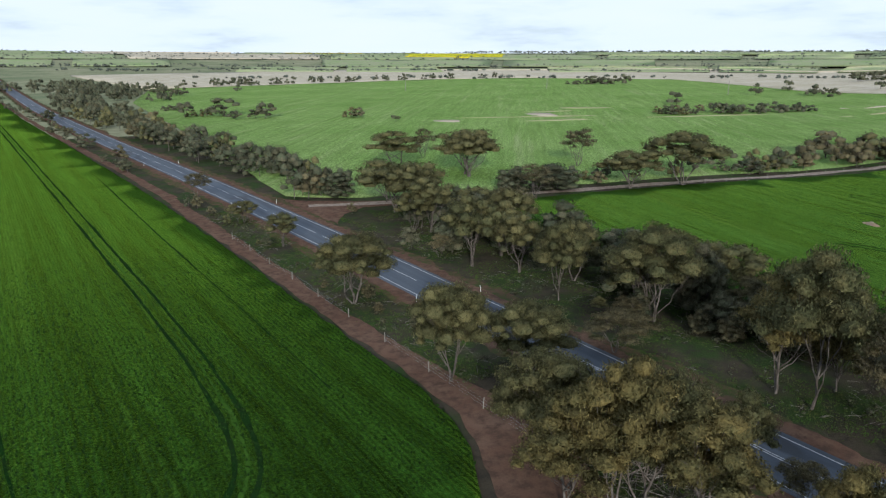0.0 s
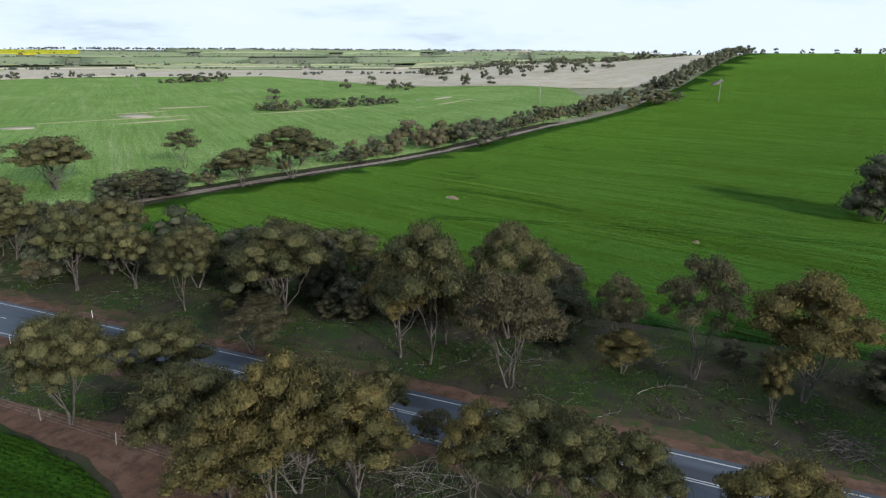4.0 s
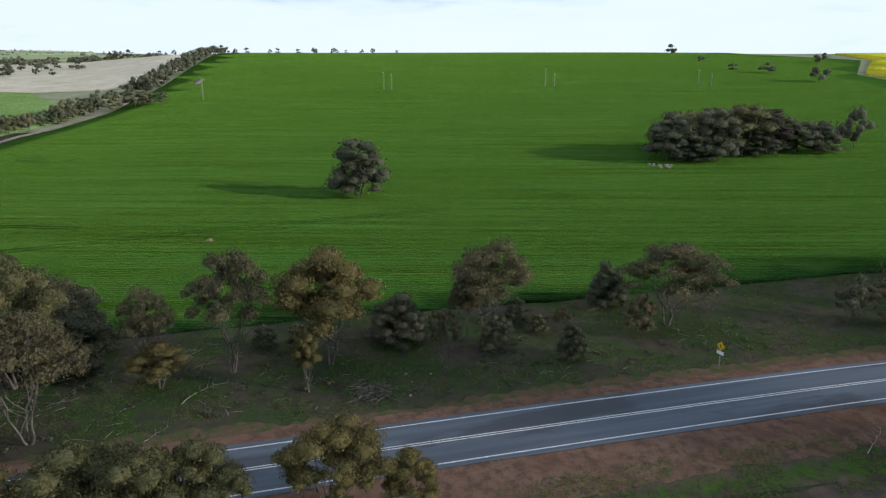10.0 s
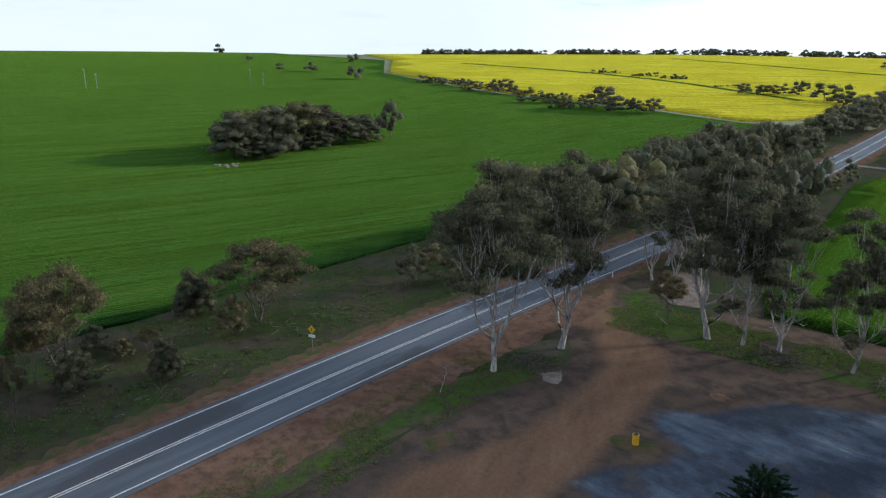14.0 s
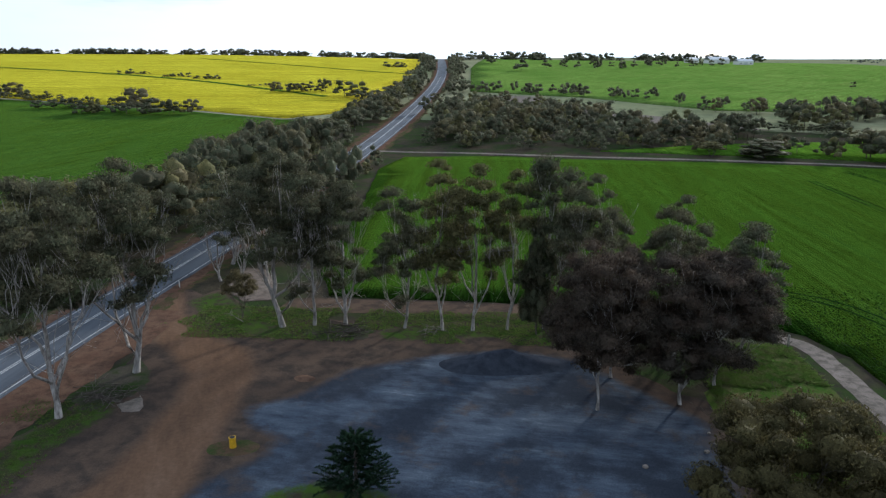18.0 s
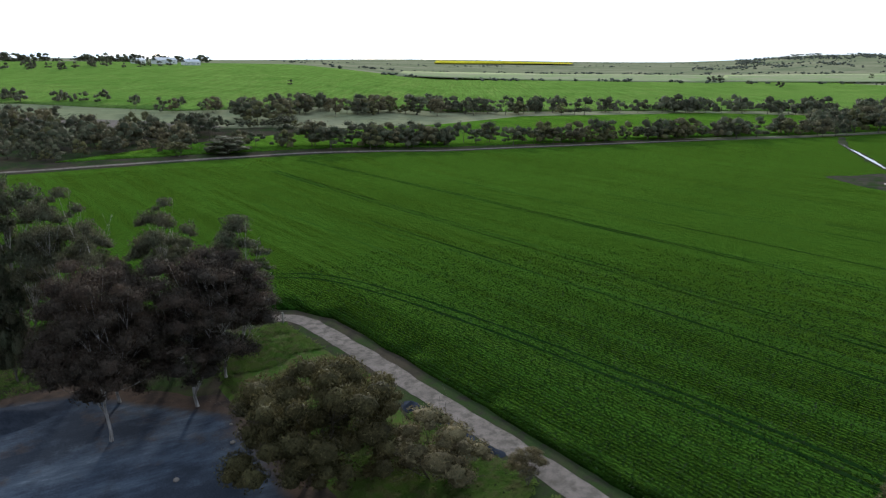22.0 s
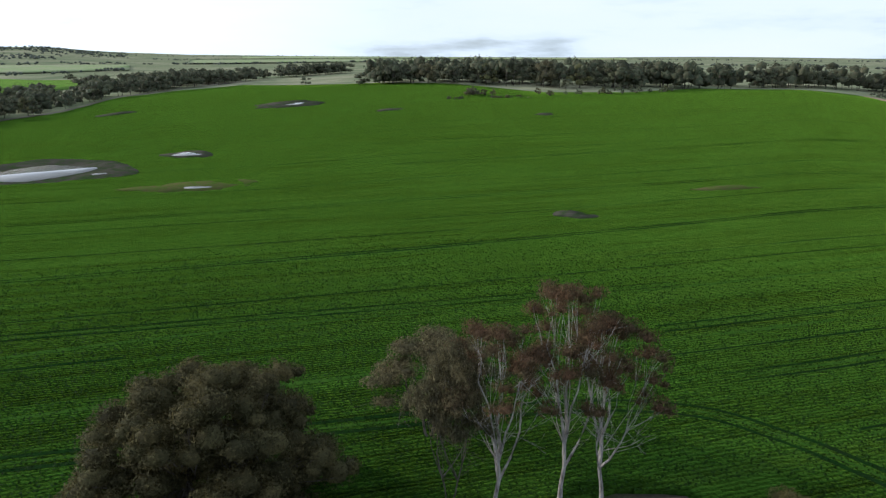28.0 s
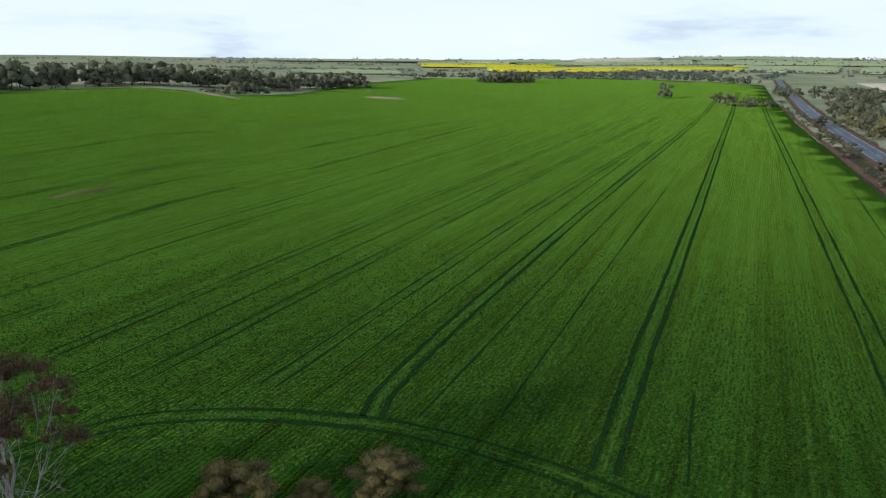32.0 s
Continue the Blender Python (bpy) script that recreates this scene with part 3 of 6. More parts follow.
sheet("crop_field", [(60, 160), (72, 150), (98, 141), (129, 133), (167, 124), (208, 110), (287, 96), (361, 75), (478, 128), (577, 343), (700, 560), (640, 760), (500, 800), (138, 700), (90, 520), (76, 330)],
      CROP_NE_LIT, 0.35, "green paddock, sunlight put into its colour, with bare patches", "field", 3.0, 1.0)
sheet("stubble_field", [(138, 706), (500, 806), (650, 766), (706, 566), (583, 343), (484, 128), (470, 57), (600, 47), (1050, 60), (1200, 420), (1150, 900), (700, 1250), (120, 1150)], STUBBLE, 0.3,
      "pale dry stubble paddock", "field", 5.0, 2.0)
sheet("canola_field", [(90, -310), (133, -323), (245, -339), (368, -381), (455, -474), (560, -540), (480, -760), (300, -860), (72, -790), (62, -640), (58, -500), (66, -380), (74, -330)], CANOLA, 0.6,
      "bright yellow canola in full flower on a hillside", "field", 3.0, 1.0)
sheet("paddock", [(-40, -243), (-80, -236), (-141, -221), (-266, -174), (-380, -122), (-470, -150), (-400, -240), (-290, -290), (-150, -268), (-85, -260)], CROP_S, 0.3,
      "strip of bright green pasture beside the side road", "field", 3.0, 1.0)
sheet("paddock", [(10, -450), (-60, -440), (-120, -375), (-264, -350), (-410, -265), (-520, -170), (-760, -110), (-1100, -500), (-700, -900), (-300, -1000), (0, -900), (14, -640)], CROP_FAR, 0.3,
      "wide smooth green paddock", "field", 4.0, 1.5)
sheet("sand_patch", [(8, -425), (-31, -432), (-63, -362), (-91, -340), (-120, -300), (-95, -305), (-60, -335), (-25, -395)], PALE_GRAVEL, 0.2, "bare pinkish sandy ground among scrub", "ground", 3.0, 4.0)


# ---------------------------------------------------------------- yard, verges and tracks
DRIVE = [(47, -93), (44.3, -89.3), (41.7, -81.8), (39.6, -75.5), (35.7, -72), (31.5, -66.4), (30.4, -60.9), (30.2, -53.6), (30.7, -47.4), (32.2, -42), (34.5, -36.5), (33, -28), (22, -30), (23, -36), (23.5, -42.3), (23, -47.4), (23.6, -55.2),
         (24.2, -61), (24.5, -68.1), (27.7, -74), (31.4, -75.9), (36.1, -79.8), (40.4, -85.7), (43, -92), (45, -96)]
GRAVEL = [(22.7, -60.1), (18.6, -62.4), (14, -69.2), (5.7, -73.2), (-3.1, -75.5), (-10.9, -73), (-14.3, -68.5), (-19, -62.6), (-21, -60), (-20.5, -48), (-17, -30), (0, -22), (14, -26), (17, -36), (18, -43), (23, -44), (22, -47.7), (18.4, -51.3), (17.9, -54.5), (21.5, -56.8)]
SANDY = [(39.5, -99), (38.3, -106), (34.7, -105), (30.8, -97), (29.4, -91), (33.5, -89.9), (37, -94)]
GREENS = [[(41.5, -89.2), (38.6, -95), (33, -88.6), (26.6, -84.8), (23.4, -77.6), (24.8, -75.9), (30.7, -78.6), (36.3, -82.6)], [(13.4, -80.4), (6.7, -83.2), (-1.8, -83), (-9, -83.5), (-12, -80.4), (-10, -77.6), (-1.8, -79), (6.7, -77.6), (12.1, -77)],
          [(42.4, -24), (42.3, -38), (42.4, -52.5), (40.4, -56), (39.4, -63), (36.6, -64.2), (35, -57.4), (36.8, -52), (38, -45.7), (39, -38), (39.4, -28), (41, -20)], [(17.7, -46.6), (12.5, -48.6), (5.7, -47.2), (7, -42), (14, -41)]]


def depth_in(outline, x, y):
    """How deep a point lies inside an outline; negative outside."""
    best, odd = 1e9, False
    for (x0, y0), (x1, y1) in zip(outline, outline[1:] + outline[:1]):
        dx, dy = x1 - x0, y1 - y0
        t = min(1, max(0, ((x - x0) * dx + (y - y0) * dy) / (dx * dx + dy * dy)))
        best = min(best, math.hypot(x - x0 - dx * t, y - y0 - dy * t))
        if (y0 > y) != (y1 > y) and x < dx * (y - y0) / dy + x0:
            odd = not odd
    return best if odd else -best


def yard_sheet(name, corners, up, label, category, step, wobble):
    """A piece of the yard, told how much driven earth, gravel, sand and grass lies at each corner."""
    ob = sheet(name, corners, YARD, up, label, category, step, wobble, grid=1.3)
    at = [(p.co.x, p.co.y) for p in ob.data.vertices]
    for key, outlines, soft in (("drive", [DRIVE], 3.6), ("gravel", [GRAVEL], 4.4), ("sand", [SANDY], 2.0), ("grass", GREENS, 2.4)):
        a = ob.data.attributes.new(key, "FLOAT", "POINT")
        a.data.foreach_set("value", [smooth(0.5 + max(depth_in(o, x, y) for o in outlines) / soft) * (0.66 if key == "grass" else 1) for x, y in at])
    return ob


yard_sheet("yard_earth", [(38, -12), (38.5, -30), (38.5, -45), (38, -58), (39.5, -66), (41, -74), (44.5, -82), (48, -91), (45, -97), (38, -90), (33, -87), (28, -86), (23.7, -84), (9.6, -84), (-6, -84), (-13, -82),
                          (-16, -70), (-24, -62), (-25, -45), (-23, -25), (-10, -13), (15, -8)], 0.012, "worn brown earth yard with wheel marks", "yard", 1.0, 1.0)
yard_sheet("drive", DRIVE, 0.018, "orange earth drive swept by wheels", "drive", 0.9, 0.4)
yard_sheet("gravel_yard", GRAVEL, 0.026, "blue-grey crushed gravel yard with pale scraped smears", "yard", 1.0, 0.4)
for outline in GREENS:
    yard_sheet("grass_strip", outline, 0.034, "patchy bright green grass round the yard", "grass", 0.8, 0.3)
yard_sheet("sand_patch", SANDY, 0.06, "bare pinkish sandy clearing beside the road", "sand", 1.0, 0.4)
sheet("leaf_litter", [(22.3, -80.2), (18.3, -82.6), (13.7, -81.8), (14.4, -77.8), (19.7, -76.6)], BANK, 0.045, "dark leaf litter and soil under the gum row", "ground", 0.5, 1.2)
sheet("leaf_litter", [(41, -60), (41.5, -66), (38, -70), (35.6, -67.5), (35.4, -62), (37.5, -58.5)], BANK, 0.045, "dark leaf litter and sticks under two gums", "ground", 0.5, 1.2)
sheet("gravel_patch", [(36.5, -41.6), (35.3, -44), (33.9, -42.7), (35, -40.1)], SHOULDER_MIX, 0.03, "spilled pale gravel at the yard's edge", "gravel", 0.5, 0.5)
sheet("gravel_patch", [(35.6, -59.5), (34.3, -61.9), (33, -58.8), (34.4, -58.5)], PALE_GRAVEL, 0.05, "spilled pale gravel under a gum", "gravel", 0.5, 0.5)
sheet("dirt_track", [(28, -87.5), (16, -86.5), (3, -86.6), (-8, -85.2), (-20, -86.5), (-34, -84.5), (-34, -88), (-20, -91), (0, -91.6), (20, -92.3), (27, -92)], YARD_DIRT, 0.022,
      "bare brown track behind the gum row", "track", 1.0, 0.6)
sheet("grass_strip", [(-23, -66), (-30, -76), (-36, -78), (-36.3, -60), (-34.5, -48), (-33, -38), (-33, -28), (-25, -28), (-23, -45)], GRASS, 0.016, "rank yellow-green grass beside the pale track", "grass", 1.0, 0.7)
sheet("red_track", [(34.6, 180), (36.4, 178), (37.4, 133), (37.4, 104), (37.3, 84), (37.8, 70), (38.2, 60), (39.6, 51), (39.4, 40), (36.5, 28), (33, 12), (26, 8), (28, 24), (29, 35.5), (32.5, 43), (34.2, 50), (34.8, 56), (34.4, 66), (34.3, 80), (34.3, 100), (34.1, 125), (33.6, 160)], RED_DIRT, 0.05,
      "red dirt track along the crop's edge", "track", 1.2, 0.5)
ribbon("red_track", [(35.0, 172), (32, 228), (27, 300), (20.5, 414), (13.5, 560)], 2.6, 0.05, RED_DIRT, "red dirt strip along the crop's edge", "track", 0.6, 3.0, 0.9)
ribbon("pale_track", rounded([(-24, -84.8), (-31, -84), (-36.5, -81.4), (-39.1, -79), (-39.4, -72), (-39.2, -62), (-39.2, -50), (-38.7, -36), (-38, -25), (-37, -5), (-36, 12)], 2), 2.7, 0.028, PALE_GRAVEL,
       "pale gravel track round the crop's edge", "track", 0.4, 1.0)
sheet("bare_patch", [(-41, 25), (-39.8, 31), (-37.4, 31.9), (-35.5, 30), (-33.5, 26), (-34, 15), (-41, 15)], YARD_DIRT, 0.06, "bare brown earth under white-barked gums", "ground", 1.0, 0.3)

ribbon("trodden_verge", ROAD_LINE, 15.0, 0.02, SHOULDER_MIX, "thin trodden grass and red earth beside the shoulder", "verge", 2.2, 0.7)
ribbon("road_shoulder", ROAD_LINE, 12.0, 0.05, RED_DIRT, "red gravel road shoulder", "shoulder", 1.1, 0.6)
ribbon("road_shoulder", [p for p in ROAD_LINE if -96 < p[1] < 8], 6.5, 0.046, RED_DIRT, "wide red-brown earth shoulder beside the yard", "shoulder", 1.3, 0.6, -7.4)
sheet("turnout", [(58, 126), (57.5, 158), (62, 152), (70, 145.5), (85, 139), (84, 135), (70, 138), (63, 134)], RED_DIRT, 0.075, "red gravel junction of the farm track", "track", 1.5, 0.6)
ribbon("side_road", SIDE_ROAD, 2.8, 0.09, PALE_GRAVEL, "narrow pale gravel side road", "road", 0.4)
ribbon("farm_track", NE_ROAD, 3.0, 0.09, TRACK_SAND, "pale gravel farm track beside a fence line", "track", 1.2)
ROAD = ribbon("road", ROAD_LINE, 8.3, 0.10, ASPHALT, "two-lane grey asphalt highway with white lines", "road", 0.12, 2.0)
NEAR_ROAD = [p for p in ROAD_LINE if abs(p[1]) < 620]
for off in (-3.45, 3.45):
    part("edge_line", ribbon_mesh("edge_line", NEAR_ROAD, 0.15, 0.115, PAINT, 0.02, 2.0, off), PAINT, ROAD)
SOUTH = [p for p in ROAD_LINE if -560 < p[1] < 62]
for off in (-0.16, 0.16):
    part("centre_line", ribbon_mesh("centre_line", SOUTH, 0.13, 0.115, PAINT, 0.02, 2.0, off), PAINT, ROAD)
for k in range(40):
    y0 = 62 + 12 * k
    dash = [(bend([(y, x) for x, y in ROAD_LINE], y0 + s), y0 + s) for s in (0, 4.5, 9)]
    part("centre_dash", ribbon_mesh("centre_dash", dash, 0.14, 0.115, PAINT, 0.01, 3.0), PAINT, ROAD)

# ---------------------------------------------------------------- marks in the crops
def ruts(line, gap=1.9, width=0.5, up=0.38, material=RUT, label="dark wheel ruts pressed into the crop"):
    line = rounded(line, 3)
    for s in (-1, 1):
        ribbon("wheel_rut", line, width, up, material, label, "wheel rut", 0.22, 1.5, s * gap / 2)
    if gap > 1.7:
        ribbon("pale_strip", line, 0.34, up - 0.004, PASS_LINE, "thin pale strip between two wheel ruts", "crop mark", 0.3, 1.5)


ruts([(-43, -98), (-50, -93.5), (-54, -79), (-56.5, -59), (-57.5, -44), (-58.5, -29), (-57.5, -10), (-56.5, 15), (-54.5, 31), (-51, 40), (-45, 44.5), (-37, 48), (-26, 50.8), (-12, 49.8), (2, 46)], 2.1, 0.5)
ruts([(6, 41.5), (11.5, 45.2), (14.4, 50), (15.8, 57), (16.3, 72), (16.2, 92), (15.2, 128), (13.3, 195), (10.2, 300), (4, 480), (-2.0, 760)], 2.05, 0.5)
ruts([(-30, 51), (-31.8, 57), (-32.8, 96), (-33, 171), (-31.4, 300), (-30, 480), (-36.0, 760)], 1.9, 0.5)
ruts([(-8.2, 51), (-9, 75), (-9.3, 108), (-10.3, 168), (-12.9, 317), (-15, 480), (-21.0, 760)], 2.0, 0.55)
ruts([(-104, -205), (-111, -140), (-110, -100), (-111, -59), (-112, -12), (-114, 30), (-119, 140), (-128, 330)], 1.2, 0.42)
for x0, y0, y1, g in ((-56, 47, 420, 1.9), (-43, 52, 300, 1.9), (-150, -60, 330, 1.6), (-192, 40, 340, 1.6), (-88, -190, 60, 1.8), (-70, 48, 420, 1.8)):
    ruts([(x0, y0), (x0 - 1.5, y0 * 0.6 + y1 * 0.4), (x0 + 3, y1)], g, 0.3)
for x0, y0, y1 in ((-26, 53, 200), (-1.6, 52, 69), (-19, 56, 190), (26, 60, 210), (-38, 58, 300), (-62.5, 20, 210), (-77, -120, -15), (-93, -40, 130), (-99.5, 60, 300), (-123, -150, 40), (-134, 30, 190),
                   (-141, -110, 10), (-164, 70, 330), (-172, -100, 60), (-204, -60, 150), (-226, 40, 260), (-248, -70, 90), (-262, 60, 250)):
    ribbon("drill_gap", [(x0, y0), (x0 - 0.7, (y0 + y1) / 2), (x0 - 1, y1)], 0.26 if x0 > -60 else 0.36, 0.375, RUT, "dark missed drill row in the crop", "crop mark", 0.15, 2.0)
def swirl(cx, cy, long, deep, turn):
    """A loop that a sprayer drove in the crop."""
    c, s = math.cos(radians(turn)), math.sin(radians(turn))
    q = [(math.cos(a) * long / 2, math.sin(a) * deep / 2) for a in (0.3 + 0.45 * k for k in range(13))]
    ruts([(cx + u * c - w * s, cy + u * s + w * c) for u, w in q], 1.8, 0.4)


swirl(239, 62, 16, 9, 75)
swirl(176, 77, 12, 9, 75)
ruts([(157, 72), (155.5, 62), (153, 54), (150, 44), (146, 34)], 1.6, 0.5)
ruts([(128, 62), (134, 30), (140, -5), (143, -40)], 1.8, 0.35)
ribbon("pale_strip", rounded([(-73, -140), (-75, -100), (-80, -43), (-84, -5), (-83, 23), (-84, 120), (-80, 380)]), 0.6, 0.375, PASS_LINE, "pale overlap strip in the crop", "crop mark", 0.5, 2.0)
ribbon("pale_strip", rounded([(-66, -150), (-66, -60), (-67, 30), (-66, 200)]), 0.45, 0.375, PASS_LINE, "pale overlap strip in the crop", "crop mark", 0.5, 2.0)


def blob(name, x, y, long, deep, turn, material, up, label, category, seed=1, kind="structure"):
    """An irregular rounded patch of ground."""
    rng = random.Random(seed)
    ph = [rng.uniform(0, 6.3) for _ in range(3)]
    pts = []
    for i in range(16):
        a = 2 * math.pi * i / 16
        r = 1 + 0.18 * math.sin(2 * a + ph[0]) + 0.14 * math.sin(3 * a + ph[1]) + 0.08 * math.sin(5 * a + ph[2])
        u, w = math.cos(a) * long / 2 * r, math.sin(a) * deep / 2 * r
        c, s = math.cos(radians(turn)), math.sin(radians(turn))
        pts.append((x + u * s + w * c, y + u * c - w * s))
    return sheet(name, pts, material, up, label, category, 1.0, min(2.5, 0.12 * deep), kind)


# turn: bearing of the long side
for i, (x, y, lg, dp, tn) in enumerate(((-231, -18, 17, 12, 0), (-357, 20, 30, 34, 0), (-129, 65, 9, 6, 18), (-364, -60, 16, 12, 0), (-300, 60, 10, 8, 0), (-270, 120, 9, 6, 0), (-309, 349, 20, 26, -30), (-261, 474, 22, 34, -20))):
    blob("bare_patch", x, y, lg, dp, tn, BANK if i < 6 else BARE, 0.39, "waterlogged bare patch in the crop", "bare patch", i)
for x, y, lg, dp in ((-231, -19, 9, 5), (-179, -13, 7, 2.4), (-355, 24, 8, 8)):
    blob("puddle", x, y, lg, dp, 0, WATER, 0.44, "still bright puddle in the crop", "puddle", int(-x))
blob("yellowed_patch", -181, -13, 36, 11, 4, YELLOWED, 0.36, "yellowing drowned patch of crop", "crop mark", 5)
blob("yellowed_patch", -142, 112, 20, 4, 4, YELLOWED, 0.36, "yellowing thin patch of crop", "crop mark", 6)
for i, (x, y, lg, dp, tn) in enumerate(((264, 297, 16, 22, 120), (201, 298, 12, 14, 120), (313, 316, 30, 10, 120), (428, 207, 24, 20, 130), (250, 268, 40, 6, 110), (330, 235, 60, 6, 115), (262, 285, 46, 5, 118), (280, 310, 34, 4, 112), (232, 300, 40, 4, 116), (390, 180, 50, 5, 112))):
    blob("yellowed_patch", x, y, lg, dp, tn, BARE_PALE if i in (0, 1, 3) else PALE_PATCH, 0.42, "thin pale patch in a green paddock", "bare patch", i + 20)
for i, (x, y, lg, dp, tn) in enumerate(((470, 30, 26, 5, 100),)):
    blob("bare_patch", x, y, lg, dp, tn, PALE_GRAVEL, 0.45, "pale saltpan among the track trees", "bare patch", i + 40)


def reach_of(outline, cx, cy, a):
    """How far an outline lies from a centre at an angle."""
    rows = sorted((math.atan2(x - cx, y - cy) % 6.2832, math.hypot(x - cx, y - cy)) for x, y in outline)
    rows = [(rows[-1][0] - 6.2832, rows[-1][1])] + rows + [(rows[0][0] + 6.2832, rows[0][1])]
    return bend(rows, a)


def dam(cx, cy):
    """A farm dam: a low bank of bare clay and grass round still water."""
    rim = [(-213, -88), (-221, -82), (-230, -79), (-237, -69), (-243, -65), (-244, -60), (-234, -46), (-222, -36), (-213, -32), (-203, -29), (-200, -35), (-200, -45), (-199, -56), (-201, -68), (-206, -78)]
    shore = [(-210, -69), (-216, -66), (-222, -61), (-225, -56), (-220, -49), (-215, -43), (-210, -48), (-206, -52), (-202, -56), (-203, -61)]
    v, f = [], []
    k = 72
    prof = ((0.0, 0.3), (0.15, 0.62), (0.35, 1.1), (0.55, 1.25), (0.75, 0.8), (0.95, 0.45), (1.1, 0.2))
    for s, z in prof:
        for i in range(k):
            a = 2 * math.pi * i / k
            r0, r1 = reach_of(rim, cx, cy, a), reach_of(shore, cx, cy, a)
            r = r0 + (r1 - r0) * s
            x, y = cx + math.sin(a) * r, cy + math.cos(a) * r
            away = 0.55 - 0.45 * math.sin(a)
            v.append((x, y, height(x, y) + (0.42 + (z - 0.42) * away if 0.1 < s < 0.9 else z) + 0.18 * noise.noise((x * 0.35, y * 0.35, 2)) * (0.1 < s < 0.9)))
    for j in range(len(prof) - 1):
        f += [(j * k + i, (j + 1) * k + i, (j + 1) * k + (i + 1) % k, j * k + (i + 1) % k) for i in range(k)]
    tagged(new("dam_bank", mesh_of("dam_bank", v, f, BANK, True)), "low clay bank round a farm dam", "bank", kind="structure")
    sheet("water", [(cx + (x - cx) * 1.1, cy + (y - cy) * 1.1) for x, y in shore], WATER, 0.95, "still bright water in a farm dam", "water", 2.0, 0.5)
    blob("puddle", -205, -39.5, 3.6, 1.6, 20, WATER, 0.952, "small puddle beside a farm dam", "puddle", 9)


dam(-212, -56)
ribbon("creek_bed", rounded([(-233, -74), (-239, -80), (-253, -88), (-273, -101), (-296, -116), (-325, -128)]), 3.0, 0.42, BANK, "eroded muddy gully running to the dam", "creek", 1.4, 1.5)
ribbon("creek_water", rounded([(-241, -81), (-253, -88), (-273, -101), (-296, -116)]), 0.9, 0.46, WATER, "thin trickle of water in a gully", "water", 0.5, 1.5)

for line in ([(90, -395), (170, -440), (260, -470), (380, -480)], [(60, -560), (150, -600), (260, -640)]):
    ribbon("headland", rounded(line), 5.0, 0.75, CROP_E, "green unsown strip through the canola", "field strip", 1.5, 4.0)


# ---------------------------------------------------------------- trees
def tube(v, f, pts, radii, sides=5):
    """A tapered limb through points, added to lists of corners and faces."""
    base = len(v)
    for i, p in enumerate(pts):
        d = (pts[min(i + 1, len(pts) - 1)] - pts[max(0, i - 1)]).normalized()
        a = d.orthogonal().normalized()
        b = d.cross(a)
        for s in range(sides):
            t = 2 * math.pi * s / sides
            v.append(p + (a * math.cos(t) + b * math.sin(t)) * radii[i])
    for i in range(len(pts) - 1):
        for s in range(sides):
            a0, b0 = base + i * sides + s, base + i * sides + (s + 1) % sides
            f.append((a0, b0, b0 + sides, a0 + sides))


def limb(rng, p0, p1, sag, n=5):
    """Points of a crooked limb from p0 to p1."""
    out = []
    side = Vector((rng.uniform(-1, 1), rng.uniform(-1, 1), rng.uniform(-0.5, 0.5)))
    l = (p1 - p0).length
    for i in range(n + 1):
        t = i / n
        w = math.sin(math.pi * t)
        out.append(p0.lerp(p1, t) + side * w * l * 0.10 + Vector((0, 0, -sag * l * w)) + Vector((rng.uniform(-1, 1), rng.uniform(-1, 1), 0)) * l * 0.025 * (0 < i < n))
    return out


